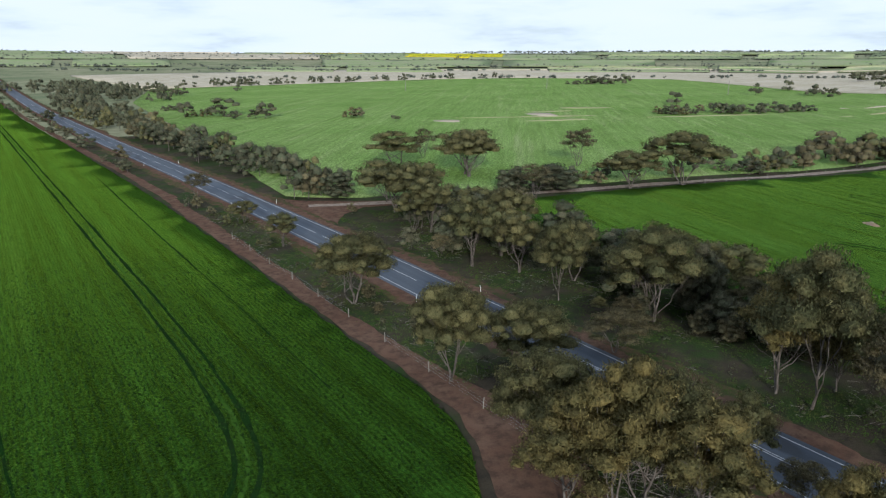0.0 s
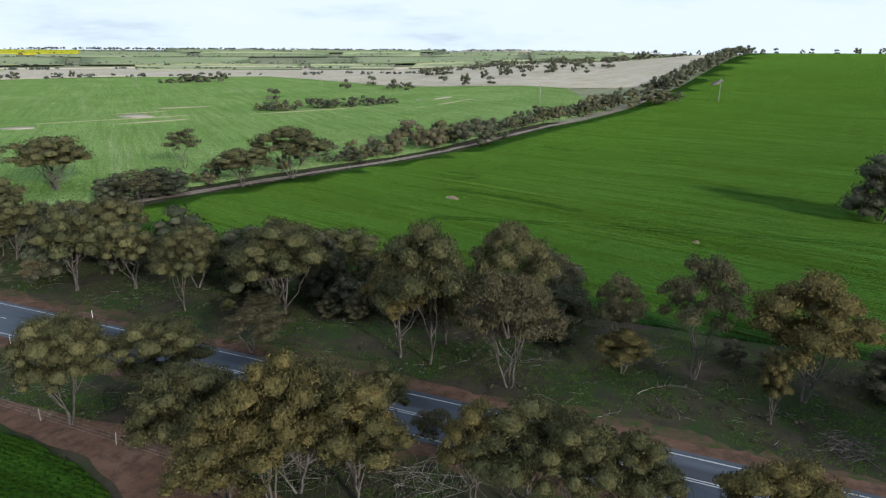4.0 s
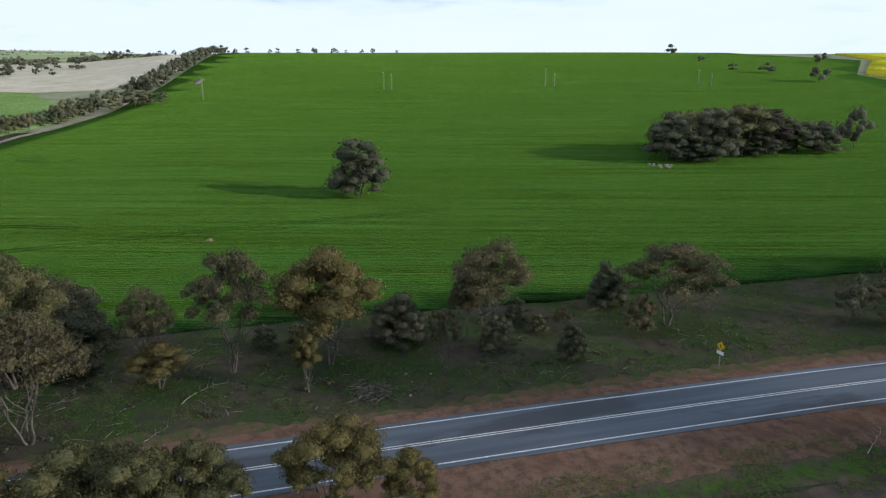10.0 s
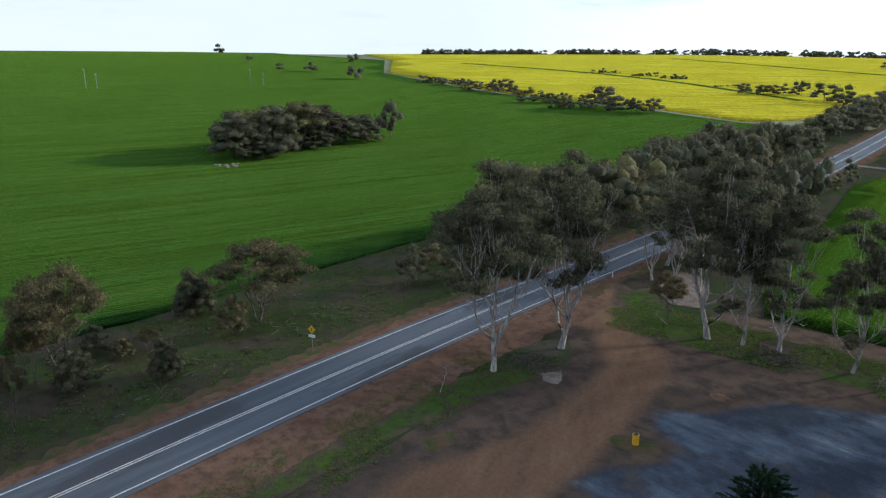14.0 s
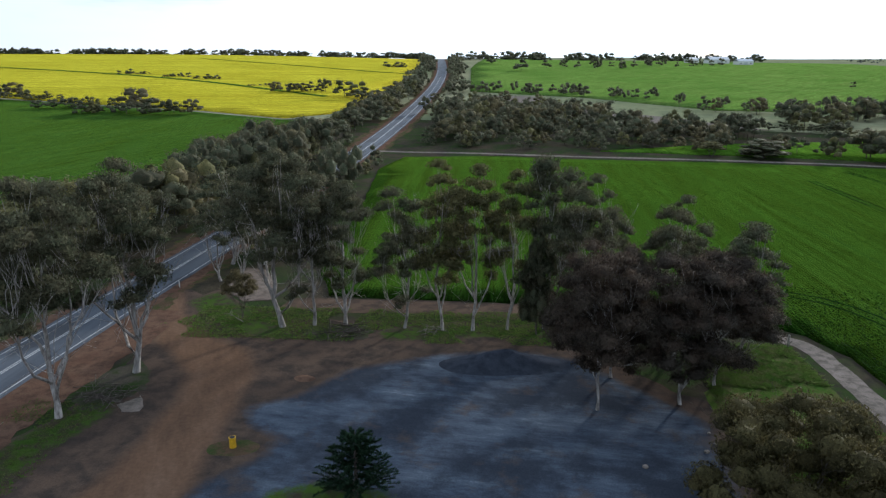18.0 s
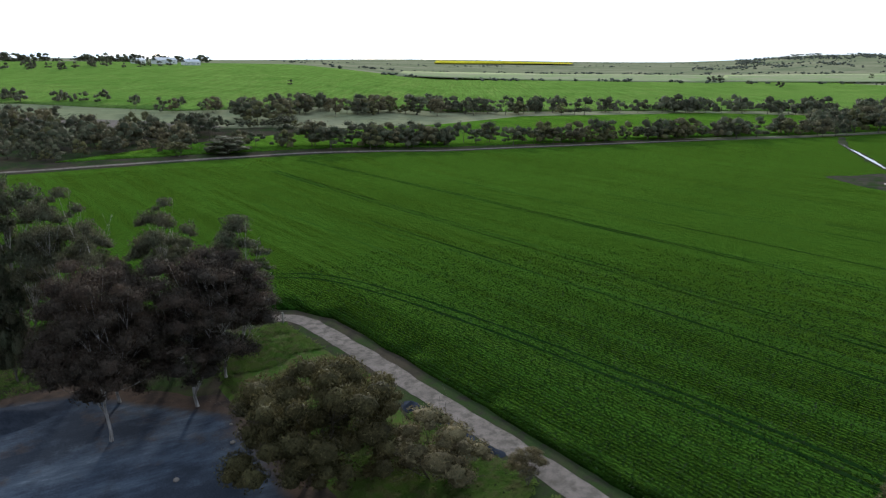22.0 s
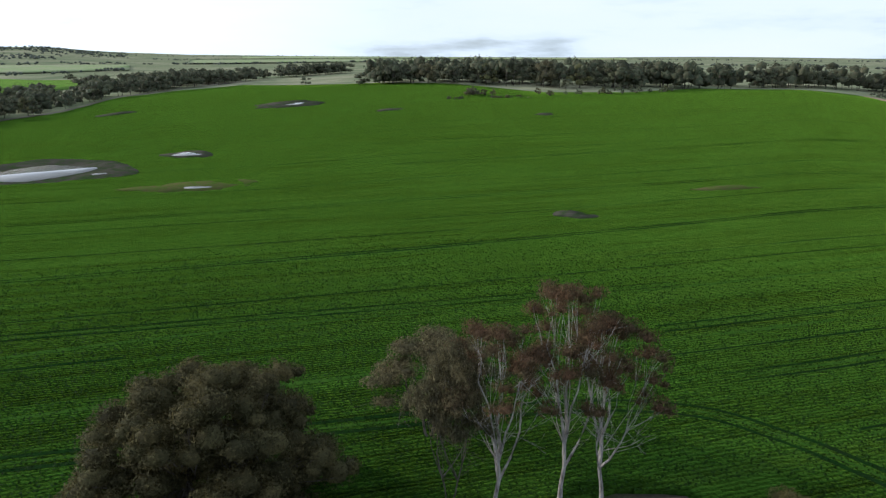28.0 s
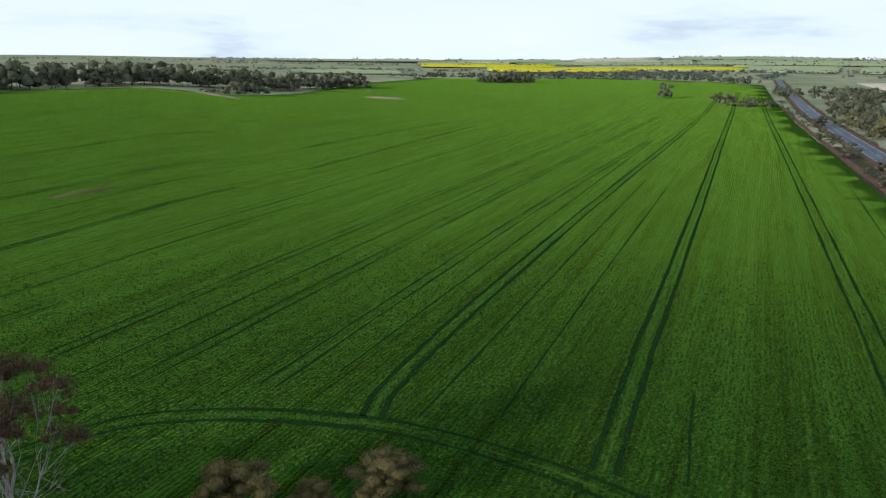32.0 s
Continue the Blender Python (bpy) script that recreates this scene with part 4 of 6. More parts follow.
def spray(nr, centre, radius, flat, count, size, out, rings=5, segs=9, heart=0.66, droop=0.35, inner=0.6):
    """One leafy pad: an umbrella that swells into lobes, thick with small hanging leaf sprays over a dim heart."""
    verts, tris, norms = out
    el = np.linspace(-0.45, 1.45, rings)[:, None] * np.ones((1, segs))
    az = np.linspace(0, 2 * math.pi, segs, endpoint=False)[None, :] + nr.random() * 6
    d = np.stack([np.cos(el) * np.cos(az), np.cos(el) * np.sin(az), np.sin(el)], -1).reshape(-1, 3)
    lobe = nr.normal(size=(8, 3))
    lobe[:, 2] = np.abs(lobe[:, 2]) * 0.8
    lobe /= np.linalg.norm(lobe, axis=1)[:, None]
    swell = nr.uniform(0.14, 0.38, 8)
    bumpy = lambda q: 0.78 + np.max(np.exp((q @ lobe.T - 1) / 0.10) * swell, axis=1)
    shape = np.array([1, 1, flat])
    base = sum(len(x) for x in verts)
    verts.append(np.array(centre) + d * (radius * heart * bumpy(d) * (0.85 + 0.3 * nr.random(len(d))))[:, None] * shape)
    norms.append(d)
    k = np.arange((rings - 1) * segs)
    i, j = k // segs, k % segs
    q = np.stack([i * segs + j, i * segs + (j + 1) % segs, (i + 1) * segs + (j + 1) % segs, (i + 1) * segs + j], 1)
    tris.append(np.concatenate([q[:, [0, 1, 2]], q[:, [0, 2, 3]]]) + base)
    n = nr.normal(size=(count, 3))
    n /= np.linalg.norm(n, axis=1)[:, None]
    n[:, 2] = np.where(n[:, 2] < -0.3, -n[:, 2], n[:, 2])
    reach = radius * (inner + (1.1 - inner) * nr.random(count) ** 0.8) * bumpy(n)
    c = np.array(centre) + n * reach[:, None] * shape
    face = n + nr.normal(size=(count, 3)) * 0.8
    face /= np.linalg.norm(face, axis=1)[:, None]
    t = np.cross(face, nr.normal(size=(count, 3))) + np.array([0, 0, -droop])
    t /= np.linalg.norm(t, axis=1)[:, None] + 1e-9
    w = np.cross(face, t)
    s = size * (0.5 + 0.9 * nr.random(count))[:, None]
    base += len(d)
    leaf = np.stack([c - t * s, c + t * s + w * s * 0.36, c + t * s * 0.6 - w * s * 0.42], 1)
    away = np.einsum("ij,ij->i", np.cross(leaf[:, 1] - leaf[:, 0], leaf[:, 2] - leaf[:, 0]), n) < 0
    leaf[away] = leaf[away][:, [0, 2, 1]]
    verts.append(leaf.reshape(-1, 3))
    norms.append(np.repeat(n * np.array([0.8, 0.8, 1.0]) + np.array([0, 0, 0.25]) + nr.normal(size=(count, 3)) * 0.5, 3, 0))
    tris.append(np.arange(3 * count).reshape(-1, 3) + base)


def foliage(name, out, material):
    v, f, nm = (np.concatenate(x) for x in out)
    nm = nm / np.linalg.norm(nm, axis=1)[:, None]
    me = bpy.data.meshes.new(name)
    k = len(f)
    me.vertices.add(len(v))
    me.vertices.foreach_set("co", v.astype(np.float32).ravel())
    me.loops.add(3 * k)
    me.loops.foreach_set("vertex_index", f.astype(np.int32).ravel())
    me.polygons.add(k)
    me.polygons.foreach_set("loop_start", np.arange(0, 3 * k, 3, dtype=np.int32))
    me.materials.append(material)
    me.update(calc_edges=True)
    me.shade_smooth()
    me.normals_split_custom_set_from_vertices(nm.tolist())
    return me


def tree(seed, tall, wide, leaf, wood, stems=3, clumps=26, fill=170, size=0.24, base=0.35, dome=0.55, clump=0.17, thick=0.02, flat=0.6, spread=0.5, twigs=0, fork=0.45, arms=0, airy=0.0, sides=7):
    """A gum tree: crooked stems that fork, limbs to every clump, leaf sprays in rounded clumps under a broken dome.
    base: where the crown starts; dome: how far its shell is hollow below; clump: their size against the crown's width."""
    rng, nr = random.Random(seed), np.random.default_rng(seed)
    v, f, vb, fb, out = [], [], [], [], ([], [], [])
    top, half = tall, wide / 2
    centres = []
    tries = 0
    rc = wide * clump
    while len(centres) < clumps and tries < 3000:
        tries += 1
        a, u = rng.uniform(0, 2 * math.pi), rng.random()
        el = math.asin(u ** 0.8)
        shell = rng.uniform(0.78, 1.0) if rng.random() > 0.3 else rng.uniform(0.3, 0.84)
        x, y = math.cos(a) * math.cos(el) * shell * (half - rc * 0.6), math.sin(a) * math.cos(el) * shell * (half - rc * 0.6)
        zc = top * base + (top * (1 - base) - rc * flat) * (math.sin(el) * shell * (1 - dome * 0.3) + dome * 0.3 * rng.random())
        c = Vector((x, y, zc))
        if all((c - o).length > rc * 0.95 for o in centres):
            centres.append(c)
    roots = []
    for s in range(stems):
        a = 2 * math.pi * (s + rng.uniform(-0.25, 0.25)) / stems
        lean = spread * half * (0.0 if stems == 1 else rng.uniform(0.5, 1.0))
        foot = Vector((math.cos(a), math.sin(a), 0)) * (0.0 if stems == 1 else thick * tall * 0.9)
        head = Vector((math.cos(a) * lean, math.sin(a) * lean, tall * fork * rng.uniform(0.85, 1.15)))
        pts = limb(rng, foot - Vector((0, 0, 0.15)), head, 0.05 if stems > 1 else 0, 6)
        r0 = thick * tall * rng.uniform(0.75, 1.1)
        tube(v, f, pts, [r0 * (1.35 if i == 0 else 1 - 0.45 * i / 6) for i in range(7)], sides)
        roots.append((head, pts, r0 * 0.55))
        # great limbs that carry the crown
        for k in range(arms):
            b = a + 2 * math.pi * (k + rng.uniform(-0.25, 0.25)) / max(2, arms)
            tip = Vector((math.cos(b), math.sin(b), 0)) * half * rng.uniform(0.35, 0.62) + Vector((0, 0, top * rng.uniform(base + 0.02, base + 0.22)))
            q = limb(rng, pts[rng.choice((1, 2, 2, 3) if stems == 1 else (2, 3, 3, 4))], tip, 0.08, 6)
            tube(v, f, q, [r0 * 0.62 * (1 - 0.62 * i / 6) for i in range(7)], max(5, sides - 2))
            roots.append((tip, q, r0 * 0.3))
    for c in centres:
        head, pts, r = min(roots, key=lambda q: (q[0].xy - c.xy).length + rng.uniform(0, half * 0.3))
        start = pts[rng.choice((4, 5, 6, 6))]
        end = c + Vector((0, 0, -rc * flat * 0.3))
        q = limb(rng, start, end, 0.06, 5)
        q = q if sides > 3 else q[::5]
        tube(vb, fb, q, [max(0.012, r * (0.5 - 0.42 * i / 5)) for i in range(6)][:len(q)], 3)
        for _ in range(2 if sides > 5 else 0):
            tip = c + Vector((rng.uniform(-1, 1), rng.uniform(-1, 1), rng.uniform(-0.1, 0.7) * flat)) * rc * 0.8
            tube(vb, fb, [q[3], q[3].lerp(tip, 0.55) + Vector((0, 0, -0.1)), tip], [r * 0.28, r * 0.17, 0.012], 3)
        g = rc * rng.uniform(0.75, 1.2)
        pads = 2 if sides > 5 else 1
        turn = rng.uniform(0, 6.28)
        for k in range(pads):
            reach = 0.0 if k == 0 else g * rng.uniform(0.6, 0.9)
            o = Vector((math.cos(turn) * reach, math.sin(turn) * reach, -rng.uniform(0.1, 0.45) * reach))
            spray(nr, c + o, g * (1.0 if k == 0 else rng.uniform(0.5, 0.7)), flat, int(fill * (g / rc) ** 2 * (1.0 if k == 0 else 0.4)), size, out, *((5, 10) if sides > 5 else (4, 8) if sides > 3 else (3, 6)), (0.68 if sides < 7 else 0.66) - 0.3 * airy, 0.35 + 0.3 * airy, 0.6 - 0.25 * airy)
    for _ in range(twigs):
        head, pts, r = rng.choice(roots)
        a = rng.uniform(0, 2 * math.pi)
        tip = Vector((math.cos(a) * half * rng.uniform(0.6, 0.95), math.sin(a) * half * rng.uniform(0.6, 0.95), top * rng.uniform(base * 0.6, 0.78)))
        q = limb(rng, pts[rng.choice((2, 3, 4, 5))], tip, 0.05, 5)
        tube(vb, fb, q, [max(0.012, r * (0.4 - 0.36 * i / 5)) for i in range(6)], 3)
        for _ in range(2):
            tube(vb, fb, [q[3], q[3].lerp(tip, 0.6) + Vector((rng.uniform(-0.5, 0.5), rng.uniform(-0.5, 0.5), 0.2)), tip + Vector((rng.uniform(-1, 1), rng.uniform(-1, 1), rng.uniform(-0.3, 0.8)))],
                 [r * 0.2, r * 0.12, 0.01], 3)
    # bring the grown crown to its full height and width
    pts = np.concatenate(out[0])
    up, wide_now = np.percentile(pts[:, 2], 99.5), np.percentile(np.hypot(pts[:, 0], pts[:, 1]), 97)
    fit = np.array([half / wide_now, half / wide_now, tall / up])
    for k in range(len(out[0])):
        out[0][k] = out[0][k] * fit
    v, vb = ([Vector((p.x * fit[0], p.y * fit[1], p.z * fit[2])) for p in q] for q in (v, vb))
    ob = new("tree")
    part("trunk", mesh_of("trunk", v, f, wood, True), wood, ob)
    part("branch", mesh_of("branch", vb, fb, wood, True), wood, ob)
    part("crown", foliage("crown", out, leaf), leaf, ob)
    ob["size"] = (tall, wide)
    return ob


def simple(seed, tall, wide, leaf, wood, clumps=13, fill=42, size=0.27, base=0.14, clump=0.205):
    return tree(seed, tall, wide, leaf, wood, 1, clumps, fill, size, base, 0.6, clump, 0.018, 0.8, sides=3)


# kind: seeds, height, width, leaf, bark, stems, clumps, sprays, spray size, crown base, hollow, clump size, girth, flatness, lean, bare twigs, fork
KINDS = {}
KINDS["m"] = [(11, 10, 11, LEAF_OLIVE, BARK_GREY, 3, 26, 620, 0.125, 0.46, 0.5, 0.155, 0.012, 0.62, 0.34, 6, 0.46, 2), (12, 10, 10, LEAF_OLIVE, BARK_GREY, 2, 22, 660, 0.125, 0.44, 0.5, 0.165, 0.013, 0.64, 0.36, 6, 0.46, 2),
              (13, 10, 12, LEAF_OLIVE, BARK_GREY, 4, 30, 600, 0.125, 0.48, 0.5, 0.145, 0.011, 0.6, 0.36, 6, 0.46, 1), (14, 10, 10, LEAF_OLIVE, BARK_GREY, 1, 20, 660, 0.125, 0.5, 0.5, 0.17, 0.014, 0.6, 0.3, 6, 0.5, 4)]
KINDS["y"] = [(21, 10, 10, LEAF_GOLD, BARK_GREY, 3, 24, 620, 0.125, 0.42, 0.5, 0.155, 0.012, 0.66, 0.34, 6, 0.45, 2), (22, 10, 9, LEAF_GOLD, BARK_GREY, 2, 22, 640, 0.125, 0.40, 0.5, 0.165, 0.013, 0.68, 0.36, 6, 0.45, 3)]
KINDS["o"] = [(31, 10, 9, LEAF_GREY, BARK_GREY, 3, 26, 520, 0.115, 0.42, 0.8, 0.15, 0.009, 0.6, 0.4, 22, 0.42, 2, 1.0), (32, 10, 10, LEAF_GREY, BARK_GREY, 2, 28, 520, 0.115, 0.44, 0.8, 0.145, 0.010, 0.6, 0.4, 22, 0.42, 3, 1.0)]
KINDS["d"] = [(41, 10, 9, LEAF_DARK, BARK_GREY, 2, 40, 420, 0.14, 0.08, 0.6, 0.17, 0.014, 0.8, 0.3, 0, 0.35), (42, 10, 8, LEAF_DARK, BARK_GREY, 1, 36, 420, 0.14, 0.08, 0.6, 0.175, 0.015, 0.85, 0.3, 0, 0.35)]
KINDS["w"] = [(47, 9, 15, LEAF_SHADY, BARK_GREY, 5, 60, 520, 0.12, 0.2, 0.7, 0.10, 0.014, 0.7, 0.5, 14, 0.4, 2)]
KINDS["D"] = [(45, 14, 21, LEAF_SHADY, BARK_GREY, 4, 130, 600, 0.13, 0.06, 0.6, 0.078, 0.018, 0.75, 0.35, 0, 0.4)]
KINDS["s"] = [(51, 20, 14, LEAF_DARK, BARK_PALE, 1, 34, 640, 0.135, 0.36, 0.9, 0.12, 0.015, 0.6, 0.4, 14, 0.44, 4, 0.6), (54, 20, 13, LEAF_DARK, BARK_PALE, 1, 32, 640, 0.135, 0.34, 0.9, 0.125, 0.015, 0.6, 0.4, 14, 0.44, 5, 0.6),
              (58, 20, 14, LEAF_DARK, BARK_PALE, 4, 32, 640, 0.135, 0.40, 0.9, 0.12, 0.010, 0.6, 0.45, 14, 0.44, 1, 0.6)]
KINDS["t"] = [(52, 20, 9, LEAF_DARK, BARK_PALE, 1, 32, 520, 0.135, 0.20, 1.0, 0.16, 0.012, 0.64, 0.36, 18, 0.5, 3, 0.7), (53, 20, 8, LEAF_DARK, BARK_PALE, 1, 30, 520, 0.135, 0.18, 1.1, 0.17, 0.012, 0.68, 0.36, 18, 0.5, 4, 0.7), (56, 20, 8, LEAF_OLIVE, BARK_PALE, 1, 24, 500, 0.135, 0.26, 1.0, 0.165, 0.011, 0.62, 0.4, 20, 0.5, 3, 0.9)]
KINDS["r"] = [(57, 16, 12, LEAF_WINE, BARK_PALE, 1, 56, 800, 0.115, 0.26, 0.9, 0.14, 0.011, 0.66, 0.22, 0, 0.36, 3, 0.5)]
KINDS["p"] = [(55, 18, 12, LEAF_RUST, BARK_PALE, 1, 24, 460, 0.105, 0.42, 0.8, 0.12, 0.012, 0.58, 0.5, 20, 0.42, 4, 1.0)]
KINDS["b"] = [(61, 5, 6, LEAF_GREY, BARK_GREY, 5, 18, 240, 0.10, 0.16, 0.5, 0.17, 0.006, 0.65, 0.5, 10, 0.35), (62, 5, 5, LEAF_DARK, BARK_GREY, 4, 17, 240, 0.10, 0.14, 0.5, 0.175, 0.006, 0.7, 0.5, 8, 0.35)]


def thinner(row):
    """The same kind with fewer, larger sprays, for trees past a hundred metres."""
    r = list(row)
    r[0], r[6], r[7], r[8], r[11], r[15] = r[0] + 100, int(r[6] * 0.9), int(r[7] * 0.24), r[8] * 1.7, r[11] * 1.03, r[15] // 2
    return tree(*r, sides=5)


PROTO = {k: [tree(*r) for r in rows] for k, rows in KINDS.items()}
MID = {k: [thinner(r) for r in rows] for k, rows in KINDS.items()}
FAR = [simple(71, 10, 12, LEAF_DARK, BARK_GREY, 11), simple(72, 10, 9, LEAF_DARK, BARK_GREY, 9, 42, 0.26, 0.22), simple(73, 10, 12, LEAF_OLIVE, BARK_GREY, 11), simple(74, 10, 11, LEAF_GREY, BARK_GREY, 11),
       simple(75, 10, 10, LEAF_DARK, BARK_GREY, 10, 42, 0.26, 0.05, 0.2), simple(76, 10, 13, LEAF_DARK, BARK_GREY, 10, 42, 0.26, 0.34, 0.17)]
FARTHEST = [simple(81 + i, 10, w, LEAF_DARK, BARK_GREY, 6, 7, 0.75, 0.1, 0.27) for i, w in enumerate((12, 9, 11))]
WORDS = {"m": ("olive-green mallee gum with domed crown", "tree"), "y": ("golden-green gum with rounded crown", "tree"),
         "o": ("sparse grey-green gum with bare twigs", "tree"), "d": ("dark dense round-headed tree", "tree"), "w": ("wide drooping dull-olive tree with hidden limbs", "tree"), "D": ("huge dense dome-shaped olive tree", "tree"),
         "s": ("tall pale-barked gum with umbrella crown", "tree"), "t": ("slim tall pale-barked gum with open crown", "tree"), "r": ("broad dense gum with wine-brown crown", "tree"), "p": ("tall white-barked gum with rusty sparse crown", "tree"), "b": ("low spreading grey-green shrub", "shrub")}


def plant(kind, x, y, tall, wide, note="", group="", into=None):
    """A tree or shrub of a kind at a place; far off, a wide one is a row of several."""
    rng = random.Random(round(x * 13.7 + y * 7.1, 1))
    far = math.hypot(x, y) > 250
    p = rng.choice(FARTHEST if into is not None and math.hypot(x, y) > 430 else FAR if far or (into is not None and math.hypot(x, y) > 125) else MID[kind] if math.hypot(x, y) > 95 else PROTO[kind])
    t0, w0 = p["size"]
    if far and wide > tall * 1.7:
        n = min(2, round(wide / (tall * 1.15)))
        r = math.hypot(x, y)
        for i in range(n):
            o = (i - (n - 1) / 2) * wide / n
            plant(kind, x + y / r * o + rng.uniform(-2, 2), y - x / r * o + rng.uniform(-2, 2), tall * rng.uniform(0.7, 1.0), wide / n * 1.35, note, group, into)
        return None
    at = (Matrix.Translation((x, y, height(x, y) - 0.05)) @ Matrix.Rotation(rng.uniform(0, 6.28), 4, "Z") @ Matrix.Diagonal((wide / w0, wide / w0, tall / t0, 1)))
    if into is not None:
        into.append((p, at))
        return None
    ob = copy_thing(p, at)
    ob.name = "shrub" if kind == "b" else "tree"
    words, cat = WORDS[kind]
    return tagged(ob, words + (" " + note if note else ""), cat, group)


def joined(name, placed, label):
    """Trees too far off and too many to count, as one mesh."""
    vs, fs, mats, slots, base = [], [], [], [], 0
    for p, at in placed:
        for o in p.children:
            me = o.data
            if me.name not in CACHE:
                co, tri = np.empty(len(me.vertices) * 3, np.float32), []
                me.vertices.foreach_get("co", co)
                for q in me.polygons:
                    v = q.vertices
                    tri += [(v[0], v[i], v[i + 1]) for i in range(1, len(v) - 1)]
                CACHE[me.name] = co.reshape(-1, 3), np.array(tri, np.int32)
            co, tri = CACHE[me.name]
            m = np.array(at)
            vs.append(co @ m[:3, :3].T + m[:3, 3])
            fs.append(tri + base)
            base += len(co)
            mat = me.materials[0]
            if mat not in mats:
                mats.append(mat)
            slots.append(np.full(len(tri), mats.index(mat), np.int32))
    v, f = np.concatenate(vs).astype(np.float32), np.concatenate(fs).astype(np.int32)
    me = bpy.data.meshes.new(name)
    me.vertices.add(len(v))
    me.vertices.foreach_set("co", v.ravel())
    me.loops.add(3 * len(f))
    me.loops.foreach_set("vertex_index", f.ravel())
    me.polygons.add(len(f))
    me.polygons.foreach_set("loop_start", np.arange(0, 3 * len(f), 3, dtype=np.int32))
    for mat in mats:
        me.materials.append(mat)
    me.polygons.foreach_set("material_index", np.concatenate(slots))
    me.update(calc_edges=True)
    me.shade_smooth()
    return tagged(new(name, me), label, "woodland", kind="stuff")


CACHE, STRAY = {}, []


# trees: place, height, width, kind
VERGE_W = [
    (39.8, 82.3, 9.9, 11.1, 'm'), (42.6, 116.3, 6.2, 6.8, 'm'), (42.6, 138.4, 4.6, 6.4, 'm'), (40.3, 164.5, 7.2, 6.4, 'o'), (35.8, 239.5, 5.9, 6, 'b'), (31.9, 283, 5.7, 9, 'b'),
    (28, 406.9, 7, 16.8, 'b'), (30.5, 332.7, 4.2, 8.3, 'b'), (37.5, 55, 10.6, 9, 'm'), (44.4, 50.6, 8.6, 9.4, 'm'), (35.9, 38.2, 9.8, 9.6, 'm'), (35.5, 30, 12.4, 9, 'y'),
    (32.6, 32.3, 9.4, 8.6, 'y'), (39, 25.1, 10.2, 9, 'y'), (38, 29.8, 11.5, 8.6, 'm'), (48.2, 28.5, 7.2, 5.7, 'm'), (43.5, 31.9, 8, 9, 'm'), (42.8, 12.8, 9.3, 9, 'm'), (42.3, 16.7, 8.7, 5.7, 'y'), (42.3, 9.1, 9.1, 7.2, 'm'),
    (43.6, 5.1, 8.7, 6.4, 'm'), (43.5, -4, 8.7, 8.1, 'y'), (43.6, -9.3, 5.3, 4.8, 'y'), (47.1, 22.1, 4.5, 4, 'o'),
]
VERGE_E = [
    (63.9, 87.6, 11.7, 10, 'm'), (68.1, 80.7, 9.6, 8.2, 'm'), (64.5, 67.6, 11.1, 7.8, 'm'), (69.4, 55, 12.5, 13.2, 'm'), (76.1, 52.8, 9.9, 7, 'd'), (63.9, 34.6, 12.8, 8.4, 'y'),
    (63.6, 30.8, 16.1, 12, 'm'), (69.3, 31.4, 8.5, 5.6, 'y'), (74.4, 25.4, 14.1, 11, 'm'), (62.1, 20.9, 12.3, 11, 'o'), (71.9, 12, 10.7, 6, 'o'), (72.1, 3.8, 13.5, 8.6, 'o'),
    (70.4, 11, 4.9, 6.2, 'y'), (71.7, -6.6, 13.2, 11.8, 'y'), (65.5, -3.7, 6.7, 3.2, 'y'), (76, -15.3, 6.2, 7.2, 'd'), (65.9, -18.3, 7.5, 3.8, 'o'), (73.5, -26.1, 12.4, 10.6, 'o'),
    (73.8, -22.9, 8.2, 4.4, 'o'), (65.6, -33, 4.7, 3.6, 'd'), (80.3, -45.2, 6.2, 5.4, 'd'), (71.8, -49.3, 10.5, 12.6, 'o'), (70.1, -44.4, 5.5, 4.5, 'b'), (66.2, -71.6, 6.8, 4.6, 'b'),
    (79.5, 98, 9.8, 10.5, 'o'), (80, 83, 9.4, 11, 'd'), (70.4, 110.4, 10.8, 10.4, 'm'), (79, 107, 8.6, 11, 'm'), (79, 69.4, 8.2, 10.6, 'd'), (79.6, 56, 8.2, 8, 'd'),
    (77.1, 140.3, 9.1, 10.4, 'm'), (73.9, 121.8, 12, 13, 'm'), (68, 112.6, 8.2, 8.6, 'm'), (64.8, 133.4, 2.7, 2.8, 'b'), (75.8, 94.1, 10.7, 11.7, 'm'), (57.6, 50.6, 5, 8.2, 'o'),
    (79, 130.8, 8.9, 11.3, 'm'), (73.5, 102, 9, 9, 'd'), (72.5, 73, 9.5, 8.5, 'm'), (74, 64, 9, 8, 'd'), (65.3, -77.1, 6.2, 7.8, 'b'), (77, 38, 8, 9, 'd'),
]
